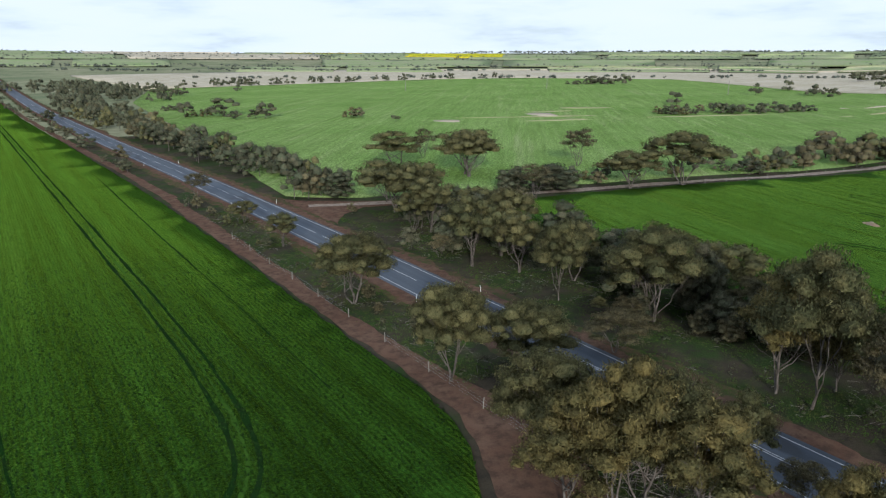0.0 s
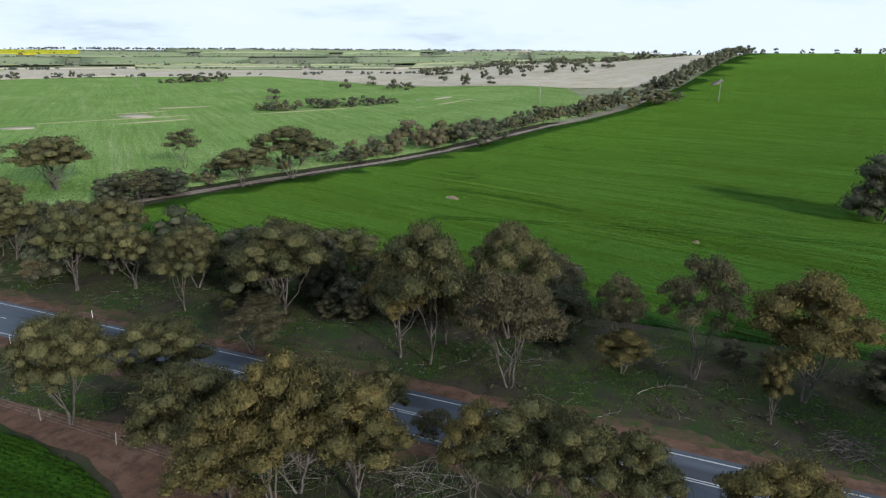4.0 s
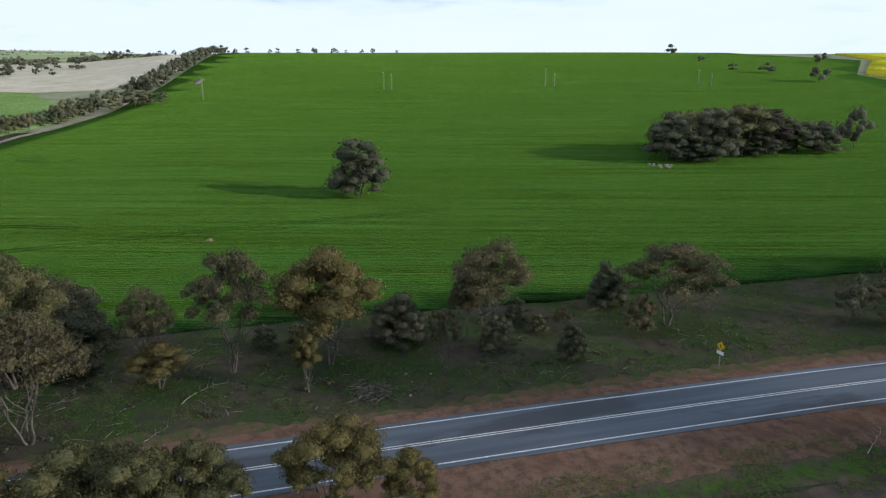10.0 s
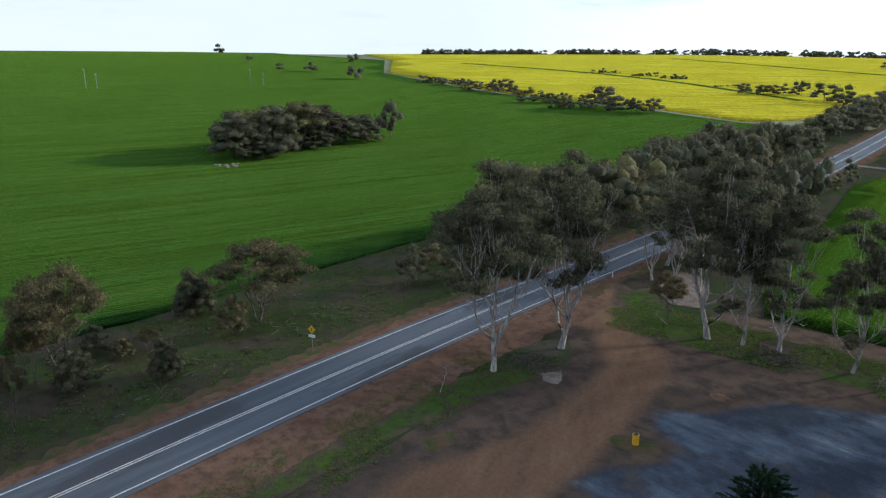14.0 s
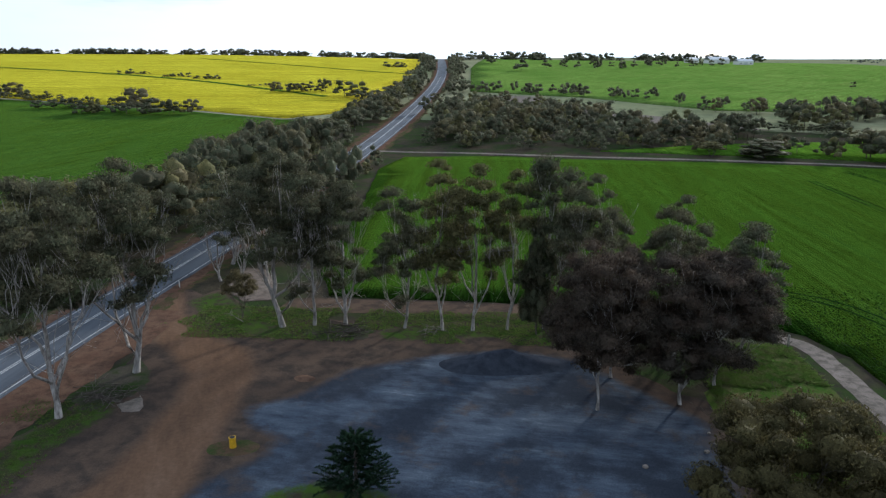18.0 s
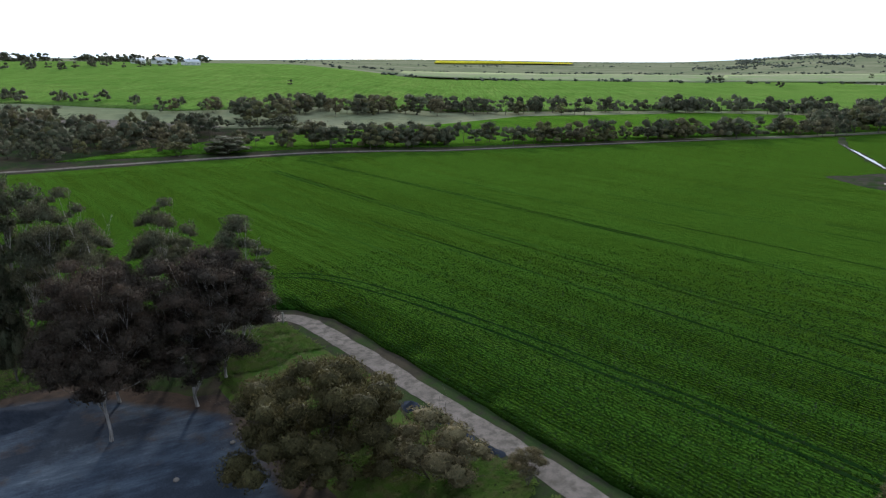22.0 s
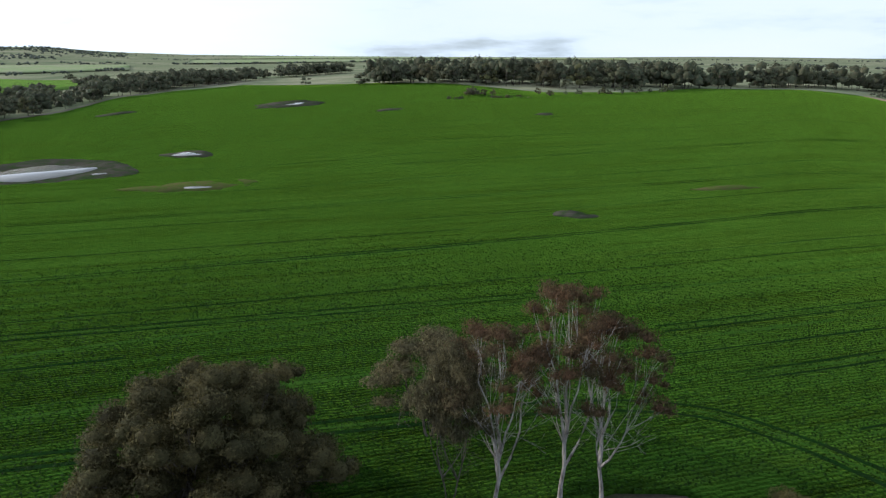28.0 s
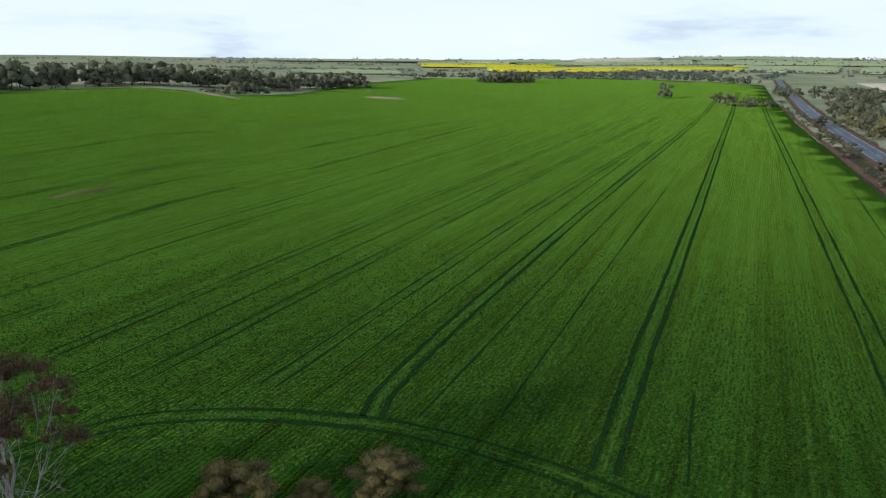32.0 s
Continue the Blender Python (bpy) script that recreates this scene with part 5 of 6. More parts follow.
GUMS = [
    (40, -56.8, 22.7, 14.6, 's'), (37.5, -66.9, 22.9, 14.4, 's'), (25.3, -81.1, 22.4, 15, 's'), (21.4, -81.8, 21.3, 8.6, 't'), (17.4, -82, 18.2, 8.6, 't'), (9.8, -81.7, 18, 7.8, 't'),
    (4.9, -81.2, 21.3, 8, 't'), (1.1, -81.3, 20.8, 8.6, 't'), (-3.2, -81.8, 20.2, 7, 't'), (-6.8, -80.6, 15, 4.6, 'd'), (-8, -82.6, 22, 9.6, 't'), (-11.4, -61.7, 16.3, 10.6, 'r'),
    (-19.8, -63.4, 15.4, 12, 'r'), (-24.4, -67.6, 14.2, 11, 'r'), (-14, -69, 14, 10, 'r'), (-12.7, -76, 20.7, 10.7, 's'), (-22, -74.6, 18.8, 9.6, 's'), (-28.5, -73, 16.6, 8.4, 't'), (31.6, -83.6, 6.6, 4.7, 'o'),
    (-40.6, 24.2, 15.3, 8.3, 'p'), (-41.7, 21.2, 17.8, 8.9, 'p'), (-42, 16, 15.2, 9.2, 'p'), (-43, 12.7, 13.6, 6.3, 'o'),
]
FRONT = [
    (-23.4, -45.8, 9.3, 15.6, 'w'), (9.4, -46, 6.3, 6.4, 'f'), (-35.8, -33.7, 3.3, 3.6, 'o'), (-30.3, -39.4, 6, 9.5, 'b'), (-45.6, -4, 12.1, 18.7, 'D'), (-29.4, 31.6, 6.7, 6.4, 'y'),
    (-22.1, 39.4, 5.1, 5.8, 'y'), (-26, 35.7, 3.8, 4, 'y'), (-32.4, 29.3, 3.1, 3.5, 'y'), (-53.2, 14, 9.8, 11.6, 'o'),
]
NE_TRACK = [
    (114.7, 161.8, 12.7, 20.5, 'm'), (152.5, 154.8, 11.9, 11.1, 'o'), (115, 140.3, 5.2, 9.1, 'b'), (121.9, 131, 6.9, 14.1, 'd'), (139.1, 121.3, 9.9, 17.6, 'm'), (153.1, 115.6, 14.2, 22.2, 'm'),
    (183.6, 116.6, 5.3, 9, 'b'), (205.1, 114.5, 4.8, 9.7, 'b'), (234.1, 113.6, 10.9, 23.6, 'm'), (234.1, 100.9, 10.8, 23.1, 'm'), (254.6, 99, 7.6, 18, 'm'), (287.7, 100.1, 6.8, 15.1, 'm'),
    (333.5, 88.8, 8.3, 22.7, 'm'), (359.7, 78.3, 10.1, 18.2, 'm'), (370.5, 60.4, 9, 18.5, 'm'), (374.3, 44.3, 8.7, 15.5, 'm'), (103.2, 181.6, 11.5, 16.4, 'm'), (121.6, 195, 10.1, 8.7, 'o'),
]
NE_TRACK += [
    (113.2, 157.3, 13.4, 16.8, 'm'), (73.9, 130.4, 11.3, 18.7, 'm'), (70.2, 151.5, 6.2, 8.3, 'd'), (110.5, 134, 6.5, 7.2, 'd'), (107.5, 132.6, 6.3, 8.5, 'b'), (109.8, 124.8, 8.2, 9.7, 'o'),
]
FIELDS_N = [
    (168.4, 341.6, 7.5, 14.1, 'm'), (176.9, 310.5, 4, 6.5, 'b'), (103.7, 384.5, 11.6, 27.8, 'm'), (116.8, 361.5, 6.7, 14.1, 'b'), (126.2, 359.6, 9.9, 14.1, 'm'), (96.5, 435.9, 5.9, 12.9, 'b'),
    (196.3, 628.5, 6.4, 9.7, 'm'), (541.7, 524.3, 13.6, 49.5, 'm'), (559.1, 328.8, 10.4, 13.3, 'd'), (379.4, 298.6, 9.3, 14.3, 'o'), (603.4, 329.9, 4.2, 5.6, 'b'), (725.5, 345.3, 12.2, 33, 'm'),
]
FIELDS_E = [
    (161.8, -23.5, 13.8, 14.4, 'd'), (183.1, -120.9, 14.3, 17, 'd'), (190, -131, 13.7, 17.3, 'm'), (178.8, -133.5, 15.6, 16.6, 'd'), (182.3, -145.2, 16, 17.3, 'm'), (183.8, -156.5, 13.9, 17, 'r'),
    (181.6, -165.1, 11, 15.5, 'd'), (179.6, -172, 9.8, 13.5, 'd'), (178.3, -184.6, 15, 12.7, 'm'), (190, -142, 14, 16, 'd'), (190, -158, 13, 15, 'r'), (179, -127, 8, 12, 'd'), (181, -151, 8, 12, 'd'),
    (297.5, -350.8, 7, 18.9, 'm'), (276.1, -349.8, 7.8, 22, 'm'), (246.4, -338.3, 8.9, 24.1, 'm'),
    (224.2, -333.9, 9.1, 23.1, 'm'), (188.8, -316, 9.3, 25.7, 'm'), (165.6, -307, 12, 28.7, 'm'), (147.4, -303.3, 11, 23.6, 'm'), (135.7, -306.5, 8.6, 15.2, 'o'), (404.1, -336, 8, 12.9, 'm'),
]
FIELDS_E += [
    (349.8, -327.9, 9.6, 14.2, 'm'), (431.1, -329.4, 5.4, 8, 'b'), (598.5, -388, 10.6, 12.9, 'd'), (506.7, -356.8, 5.1, 7.6, 'd'), (451.3, -422.8, 8.5, 12.7, 'o'), (240.7, -473.1, 5.1, 15.2, 'd'),
    (207, -466.4, 5.4, 12.6, 'd'), (183.9, -461.5, 6, 14.3, 'd'), (139.7, -435.5, 3.9, 9.4, 'd'), (109.7, -410.7, 10.2, 22.7, 'd'), (95.8, -418.2, 9, 10.6, 'o'), (75.9, -396.7, 11.9, 23.2, 'd'),
    (80.8, -632.7, 7.3, 20.9, 'd'), (66, -386.7, 9.2, 16.1, 'd'),
]
FIELDS_S = [
    (-252.2, -504.5, 4.8, 4.6, 'b'), (-30.5, -632.7, 11.6, 15.6, 'm'), (-4.9, -725.2, 8.6, 11.9, 'm'), (-201.6, -327.7, 9.1, 19, 'm'), (-235.6, -333.3, 9.5, 23.5, 'm'), (-276.3, -337.6, 10.8, 28.7, 'm'),
    (-137.5, -292.7, 7.7, 26.6, 'd'), (-148.6, -220.5, 9.1, 19.7, 'm'), (-169.6, -216.3, 9.3, 11.3, 'd'), (-90.8, -231.6, 6, 16.4, 'd'), (-75.1, -234.5, 4.9, 8.1, 'm'), (-937.5, -549, 11.5, 22.3, 'm'),
    (-827.4, -402.1, 8.5, 12.1, 'm'), (-879.1, -467.8, 6.8, 9.8, 'b'), (-603.7, -183.5, 11.3, 7.8, 'm'), (-625.7, -206.7, 8.2, 5.4, 'o'), (-1176.9, -434.1, 7.7, 10.3, 'b'), (-852.6, -179, 6.7, 7.2, 'b'),
]
FIELDS_S += [
    (-844.7, -178.6, 7, 14.2, 'd'), (-506.6, 42.3, 5.8, 8.3, 'd'),
]
FIELDS_W = [
    (-360.1, 172.1, 6.1, 7.2, 'd'), (-325.6, 97.8, 2.7, 8.4, 'b'), (-323.4, 123.1, 2.4, 11.4, 'b'), (-340.3, 409.4, 10.2, 26.2, 'm'), (-328.3, 373.5, 6.5, 20.4, 'm'), (-72.4, 612, 11.9, 11.1, 'm'),
    (-29.7, 564.9, 8.3, 11.6, 'm'), (-21, 549.2, 10, 13.5, 'm'), (-13.1, 540.6, 8.6, 17.8, 'm'), (-2.1, 546.8, 9.8, 18, 'm'), (9.1, 552.9, 7.1, 13.6, 'm'), (-313.1, 902.4, 12.5, 54.9, 'd'),
    (-339, 414.4, 7.6, 13.2, 'd'), (-439.7, 903, 7, 16.5, 'd'),
]

for rows, note, group in ((VERGE_W, "on the near verge", "trees on the near verge"), (VERGE_E, "on the far verge", "trees on the far verge"),
                          (GUMS, "beside the gravel yard", "gums round the yard"), (FRONT, "by the yard's edge", ""), (NE_TRACK, "along the farm track", "trees along the farm track"),
                          (FIELDS_N, "in a paddock", "paddock trees"), (FIELDS_E, "in the crop", "crop trees"), (FIELDS_S, "in distant fields", "distant trees"),
                          (FIELDS_W, "beyond the crop", "distant trees")):
    for x, y, tall, wide, kind in rows:
        if kind != "f":
            plant(kind, x, y, tall, wide, note, group, STRAY if math.hypot(x, y) > 420 else None)
joined("distant_trees", STRAY, "scattered dark trees in distant paddocks")


def belt(line, width, count, low, high, kinds, note, group, seed, fat=1.1):
    """Trees strewn along a line: things of their own where the camera comes near, one joined wood far off."""
    rng = random.Random(seed)
    wood = []
    lens = [math.hypot(b[0] - a[0], b[1] - a[1]) for a, b in zip(line, line[1:])]
    for _ in range(count):
        d = rng.uniform(0, sum(lens))
        for (x0, y0), (x1, y1), l in zip(line, line[1:], lens):
            if d <= l:
                break
            d -= l
        o = rng.uniform(-width / 2, width / 2)
        x, y = x0 + (x1 - x0) * d / l + (y1 - y0) / l * o, y0 + (y1 - y0) * d / l - (x1 - x0) / l * o
        tall = rng.uniform(low, high)
        plant(rng.choice(kinds), x, y, tall, tall * fat * rng.uniform(0.8, 1.2), note, group, wood if math.hypot(x, y) > 100 else None)
    if wood:
        joined("tree_belt", wood, "distant dark gum trees " + note)


def along(side, y0, y1, step=20):
    """The road's line, moved sideways."""
    t = [(y, x) for x, y in ROAD_LINE]
    k = max(1, int(abs(y1 - y0) / step))
    return [(bend(t, y0 + (y1 - y0) * i / k) + side, y0 + (y1 - y0) * i / k) for i in range(k + 1)]


ROADSIDE = "in the roadside belt"
belt(along(18, 152, 300), 15, 58, 5.5, 9, "mmmdob", ROADSIDE, "roadside belt", 1)
belt(along(20, 300, 520), 24, 60, 6, 9.5, "mmdb", ROADSIDE, "roadside belt", 2)
belt([(75, 520), (110, 640), (60, 700), (50, 800)], 90, 110, 6, 10, "mdb", ROADSIDE, "roadside belt", 3)
belt(along(-12, 150, 520), 6, 20, 2.5, 5, "bbd", ROADSIDE, "roadside belt", 4)
belt(along(-11, 60, 150), 5, 9, 1.2, 2.6, "b", ROADSIDE, "roadside belt", 14)
belt([(76, 128), (71, 100), (74, 70), (78, 45), (80, 20)], 12, 24, 5, 9, "mddo", ROADSIDE, "trees on the far verge", 5)
belt([(66, 118), (64, 95), (68, 65), (69, 45)], 9, 12, 2.5, 6, "obbm", ROADSIDE, "trees on the far verge", 15)
belt([(77, 20), (76, -10), (76, -45)], 12, 7, 2.5, 5, "obb", ROADSIDE, "trees on the far verge", 16)
belt(along(17, -92, -140), 13, 22, 10, 15, "smmd", ROADSIDE, "southern roadside trees", 6)
belt(along(17, -140, -232), 16, 60, 10, 15, "mmds", ROADSIDE, "southern roadside trees", 7, 0.9)
belt(along(-11, -98, -165), 7, 14, 11, 16, "ssts", ROADSIDE, "southern roadside trees", 8, 0.7)
belt(along(-9, -150, -225), 4, 12, 3, 7, "ob", ROADSIDE, "southern roadside trees", 9)
belt(along(15, -236, -480), 14, 70, 6, 10, "dmb", ROADSIDE, "southern roadside trees", 10)
belt(along(14, -480, -790), 14, 45, 6, 9, "dm", ROADSIDE, "southern roadside trees", 11)
belt(along(-14, -430, -790), 12, 45, 6, 9, "dm", ROADSIDE, "southern roadside trees", 12)
SCRUB = "in a patch of scrub"
belt([(22, -248), (-10, -252), (-50, -252), (-84, -250)], 18, 40, 4, 7, "dmb", SCRUB, "scrub", 21)
belt([(20, -275), (-20, -285), (-70, -285), (-105, -280)], 40, 110, 6, 10, "ddm", SCRUB, "scrub", 22)
belt([(24, -320), (-10, -330), (-55, -320)], 46, 85, 6, 10, "ddm", SCRUB, "scrub", 23)
belt([(24, -370), (-5, -385), (-40, -360)], 40, 28, 5, 8, "dmb", SCRUB, "scrub", 24)
belt([(20, -450), (-40, -460), (-100, -430)], 20, 26, 5, 8, "dmb", SCRUB, "scrub", 25)
belt([(-100, -375), (-150, -360), (-200, -350)], 20, 18, 6, 9, "dm", SCRUB, "scrub", 26)
CREEK = "along the creek"
belt([(-95, -238), (-141, -220), (-173, -214), (-266, -172), (-330, -145)], 10, 95, 5, 10, "dmmo", "along the side road", "side road trees", 31, 1.3)
belt([(-330, -148), (-430, -112), (-540, -60), (-640, -20)], 34, 150, 8, 12.5, "ddm", CREEK, "creek trees", 32, 1.2)
belt([(-130, -310), (-200, -335), (-264, -335), (-406, -250), (-470, -175), (-540, -120)], 30, 130, 7, 12, "ddm", CREEK, "creek trees", 33, 1.25)
belt([(-540, -110), (-640, -40), (-730, 60), (-760, 110)], 40, 130, 8, 13, "dm", CREEK, "creek trees", 34, 1.3)
belt([(-462, 82), (-428, 140), (-405, 200), (-408, 290)], 74, 190, 8, 17, "dmms", "in the hilltop wood", "hilltop wood", 41, 1.2)
belt([(-408, 300), (-402, 380), (-390, 470), (-370, 600)], 46, 130, 8, 17, "dmm", "in the hilltop wood", "hilltop wood", 42, 1.2)
belt([(-338, 105), (-330, 150), (-336, 200), (-352, 250)], 7, 30, 2, 5, "b", "below the wood", "hilltop wood", 43)
belt([(-480, 1010), (-290, 1215), (-70, 1115), (0, 1030)], 30, 120, 6, 10, "mdb", "along a fence line", "distant trees", 44)
belt([(-336, 850), (-310, 880), (-280, 907)], 16, 18, 9, 15, "dm", "in a clump amid the crop", "clump in the crop", 45)
belt([(-345, 398), (-330, 410)], 6, 3, 6, 9, "dm", "in a clump amid the crop", "clump in the crop", 46)
belt([(-75, 618), (-71, 620)], 2, 1, 13, 15, "m", "alone in the crop", "lone tree in the crop", 47)
TRACK = "along the farm track"
belt([(830, 430), (930, 330), (1000, 220), (1020, 110)], 60, 70, 5, 9, "dm", "on the skyline", "skyline trees", 60, 1.5)
belt([(130, 136), (167, 127), (208, 113), (287, 98), (361, 77)], 11, 70, 3, 8.5, "mmbdo", TRACK, "trees along the farm track", 51)
belt([(361, 72), (470, 56), (600, 46), (760, 34), (860, 27)], 13, 105, 5, 10, "mmdo", TRACK, "trees along the farm track", 52)
belt([(311, 257), (395, 216)], 12, 34, 4, 7, "db", "in a dense hedge", "hedge", 53, 1.4)
belt([(840, 110), (830, 30), (815, -60), (760, -170)], 30, 22, 4, 7, "dm", "on the skyline", "skyline trees", 61)
belt([(520, -590), (430, -680), (345, -745)], 16, 110, 5, 8, "d", "on the skyline", "skyline trees", 62, 1.7)
belt([(330, -760), (240, -810), (150, -830), (70, -820)], 16, 90, 6, 9, "dm", "on the skyline", "skyline trees", 63, 1.7)
belt([(40, -830), (-80, -900), (-200, -960), (-340, -930)], 30, 80, 7, 12, "dm", "on the skyline", "skyline trees", 64, 1.7)
belt([(-20, -700), (-160, -740), (-240, -800)], 60, 26, 5, 9, "dmb", "in distant fields", "distant trees", 65)
belt([(480, 260), (620, 240), (700, 190), (640, 120)], 120, 30, 6, 11, "mdo", "in the stubble", "stubble trees", 66)
belt([(760, 330), (820, 230), (860, 130)], 70, 22, 6, 12, "mdo", "in the stubble", "stubble trees", 67)
belt([(170, 720), (330, 770), (520, 815), (640, 790)], 14, 40, 6, 10, "md", "along a fence line", "distant trees", 68)


def far_woods(seed, bearings, reach, deep, count, low, high):
    """Woods and shelter belts too far off to count: one mesh of uneven leafy heads."""
    rng, nr = random.Random(seed), np.random.default_rng(seed)
    out = ([], [], [])
    for _ in range(count):
        b, r = radians(rng.uniform(*bearings)), reach + rng.uniform(-deep, deep) / 2
        if noise.noise((b * 30, r * 0.004, seed)) < -0.08:
            continue
        r += 60 * noise.noise((b * 8, seed, 0))
        x, y = math.sin(b) * r, math.cos(b) * r
        t = rng.uniform(low, high)
        for _ in range(1 if reach > 1600 else 2):
            spray(nr, (x + rng.uniform(-t, t) * 0.5, y + rng.uniform(-t, t) * 0.5, far_ground(x, y) + t * rng.uniform(0.28, 0.5)), t * rng.uniform(0.4, 0.65), 0.75, 4, t * 0.12, out, 3, 5)
    # these heads take the leaf colour with haze in it
    tagged(new("far_wood", foliage("far_wood", out, LEAF_HAZED)), "distant belt of bushland trees with haze in their colour", "woodland", kind="stuff")


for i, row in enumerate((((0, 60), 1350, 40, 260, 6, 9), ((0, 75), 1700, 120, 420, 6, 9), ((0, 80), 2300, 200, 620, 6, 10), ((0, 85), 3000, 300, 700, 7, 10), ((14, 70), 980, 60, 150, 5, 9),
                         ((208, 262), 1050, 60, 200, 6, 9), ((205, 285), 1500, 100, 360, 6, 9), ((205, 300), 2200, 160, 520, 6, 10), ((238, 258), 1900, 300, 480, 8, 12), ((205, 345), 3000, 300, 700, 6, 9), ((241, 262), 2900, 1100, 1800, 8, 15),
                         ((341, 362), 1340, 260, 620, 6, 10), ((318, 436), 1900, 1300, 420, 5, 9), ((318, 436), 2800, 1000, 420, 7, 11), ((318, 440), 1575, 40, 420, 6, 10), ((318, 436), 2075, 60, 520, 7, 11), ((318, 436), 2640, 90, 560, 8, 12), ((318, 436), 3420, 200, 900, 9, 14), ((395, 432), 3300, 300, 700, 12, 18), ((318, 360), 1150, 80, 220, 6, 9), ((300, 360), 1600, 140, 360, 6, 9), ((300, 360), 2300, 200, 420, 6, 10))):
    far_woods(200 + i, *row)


def far_field(b0, b1, r0, r1, material, label, up=1.2):
    pts = [(math.sin(radians(b)) * r, math.cos(radians(b)) * r) for b, r in ((b0, r0), ((b0 + b1) / 2, r0), (b1, r0), (b1, r1), ((b0 + b1) / 2, r1), (b0, r1))]
    sheet("far_field", pts, material, up, label, "field", 12, 30.0)


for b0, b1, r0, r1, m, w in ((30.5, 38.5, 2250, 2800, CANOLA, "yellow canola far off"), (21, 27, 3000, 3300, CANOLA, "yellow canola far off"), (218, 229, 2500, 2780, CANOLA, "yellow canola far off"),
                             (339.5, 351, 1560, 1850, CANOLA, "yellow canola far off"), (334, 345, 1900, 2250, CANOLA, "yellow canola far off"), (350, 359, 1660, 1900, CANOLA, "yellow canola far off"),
                             (215, 240, 1080, 1450, HAZED_PASTURE, "green paddock far off"), (240, 262, 1120, 1450, HAZED_PASTURE, "green paddock far off"),
                             (266, 286, 1600, 2100, HAZED_PASTURE, "green paddock far off"), (270, 300, 2300, 3000, HAZED_PASTURE, "green paddock far off")):
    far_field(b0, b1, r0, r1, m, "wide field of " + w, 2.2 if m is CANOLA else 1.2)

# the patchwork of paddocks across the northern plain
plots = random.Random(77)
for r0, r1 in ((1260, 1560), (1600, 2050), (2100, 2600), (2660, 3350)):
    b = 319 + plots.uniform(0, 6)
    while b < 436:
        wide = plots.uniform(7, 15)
        m, w = plots.choice([(HAZED_PASTURE, "green paddock")] * 4 + [(STUBBLE, "pale stubble")])
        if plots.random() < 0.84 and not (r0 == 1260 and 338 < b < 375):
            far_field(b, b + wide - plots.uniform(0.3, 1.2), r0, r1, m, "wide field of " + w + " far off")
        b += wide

for protos in (*PROTO.values(), *MID.values(), FAR, FARTHEST):
    for p in protos:
        for o in (*p.children_recursive, p):
            bpy.data.objects.remove(o)


# ---------------------------------------------------------------- small things
def box(sx, sy, sz, at=(0, 0, 0), bevel=0.0, turn=None):
    bm = bmesh.new()
    bmesh.ops.create_cube(bm, size=1)
    bmesh.ops.scale(bm, vec=(sx, sy, sz), verts=bm.verts)
    if bevel:
        bmesh.ops.bevel(bm, geom=bm.edges[:], offset=bevel, segments=2, affect="EDGES")
    if turn:
        bmesh.ops.transform(bm, matrix=turn, verts=bm.verts)
    bmesh.ops.translate(bm, vec=at, verts=bm.verts)
    return bm


def rod(r0, r1, h, at=(0, 0, 0), sides=10):
    bm = bmesh.new()
    bmesh.ops.create_cone(bm, cap_ends=True, segments=sides, radius1=r0, radius2=r1, depth=h)
    bmesh.ops.translate(bm, vec=(at[0], at[1], at[2] + h / 2), verts=bm.verts)
    return bm


def stand(name, x, y, label, category, group="", turn=0.0, z=0.0):
    ob = new(name)
    ob.matrix_basis = Matrix.Translation((x, y, height(x, y) + z)) @ Matrix.Rotation(radians(turn), 4, "Z")
    return tagged(ob, label, category, group)


def sticks(name, x, y, count, reach, tall, thick, wood, label, category, seed, turn=0.0):
    """Fallen boughs and twigs that lie on the ground."""
    rng = random.Random(seed)
    v, f = [], []
    for i in range(count):
        a = rng.uniform(0, 6.28)
        m = Vector((rng.uniform(-0.4, 0.4) * reach, rng.uniform(-0.4, 0.4) * reach, rng.uniform(0.05, tall)))
        d = Vector((math.cos(a), math.sin(a), rng.uniform(-0.15, 0.15))) * rng.uniform(0.25, 0.6) * reach
        q = limb(rng, m - d, m + d, -0.03, 5)
        for p in q:
            p.z = max(0.03, p.z)
        r = thick * rng.uniform(0.5, 1.0)
        tube(v, f, q, [r, r * 0.9, r * 0.75, r * 0.6, r * 0.4, r * 0.15], 5)
    ob = new(name, mesh_of(name, v, f, wood, True))
    ob.matrix_basis = Matrix.Translation((x, y, height(x, y) + 0.05)) @ Matrix.Rotation(turn, 4, "Z")
    return tagged(ob, label, category)


def bough(x0, y0, x1, y1, thick, seed, label="bleached fallen bough lying on grass"):
    """One long fallen limb with side branches."""
    rng = random.Random(seed)
    v, f = [], []
    e = Vector((x1 - x0, y1 - y0, 0.25))
    q = limb(rng, Vector((0, 0, 0.12)), e, -0.05, 8)
    tube(v, f, q, [thick * (1 - 0.8 * i / 8) for i in range(9)], 7)
    for k in (2, 4, 5, 6, 7):
        d = e.length * rng.uniform(0.15, 0.35)
        a = math.atan2(e.y, e.x) + rng.choice((-1, 1)) * rng.uniform(0.5, 1.1)
        t = q[k] + Vector((math.cos(a) * d, math.sin(a) * d, rng.uniform(0.0, 0.5)))
        tube(v, f, limb(rng, q[k], t, 0.0, 4), [thick * 0.5 * (1 - 0.2 * i) for i in range(5)], 5)
    ob = new("fallen_bough", mesh_of("fallen_bough", v, f, DEAD_WOOD, True))
    ob.matrix_basis = Matrix.Translation((x0, y0, height(x0, y0) + 0.04))
    return tagged(ob, label, "branch")


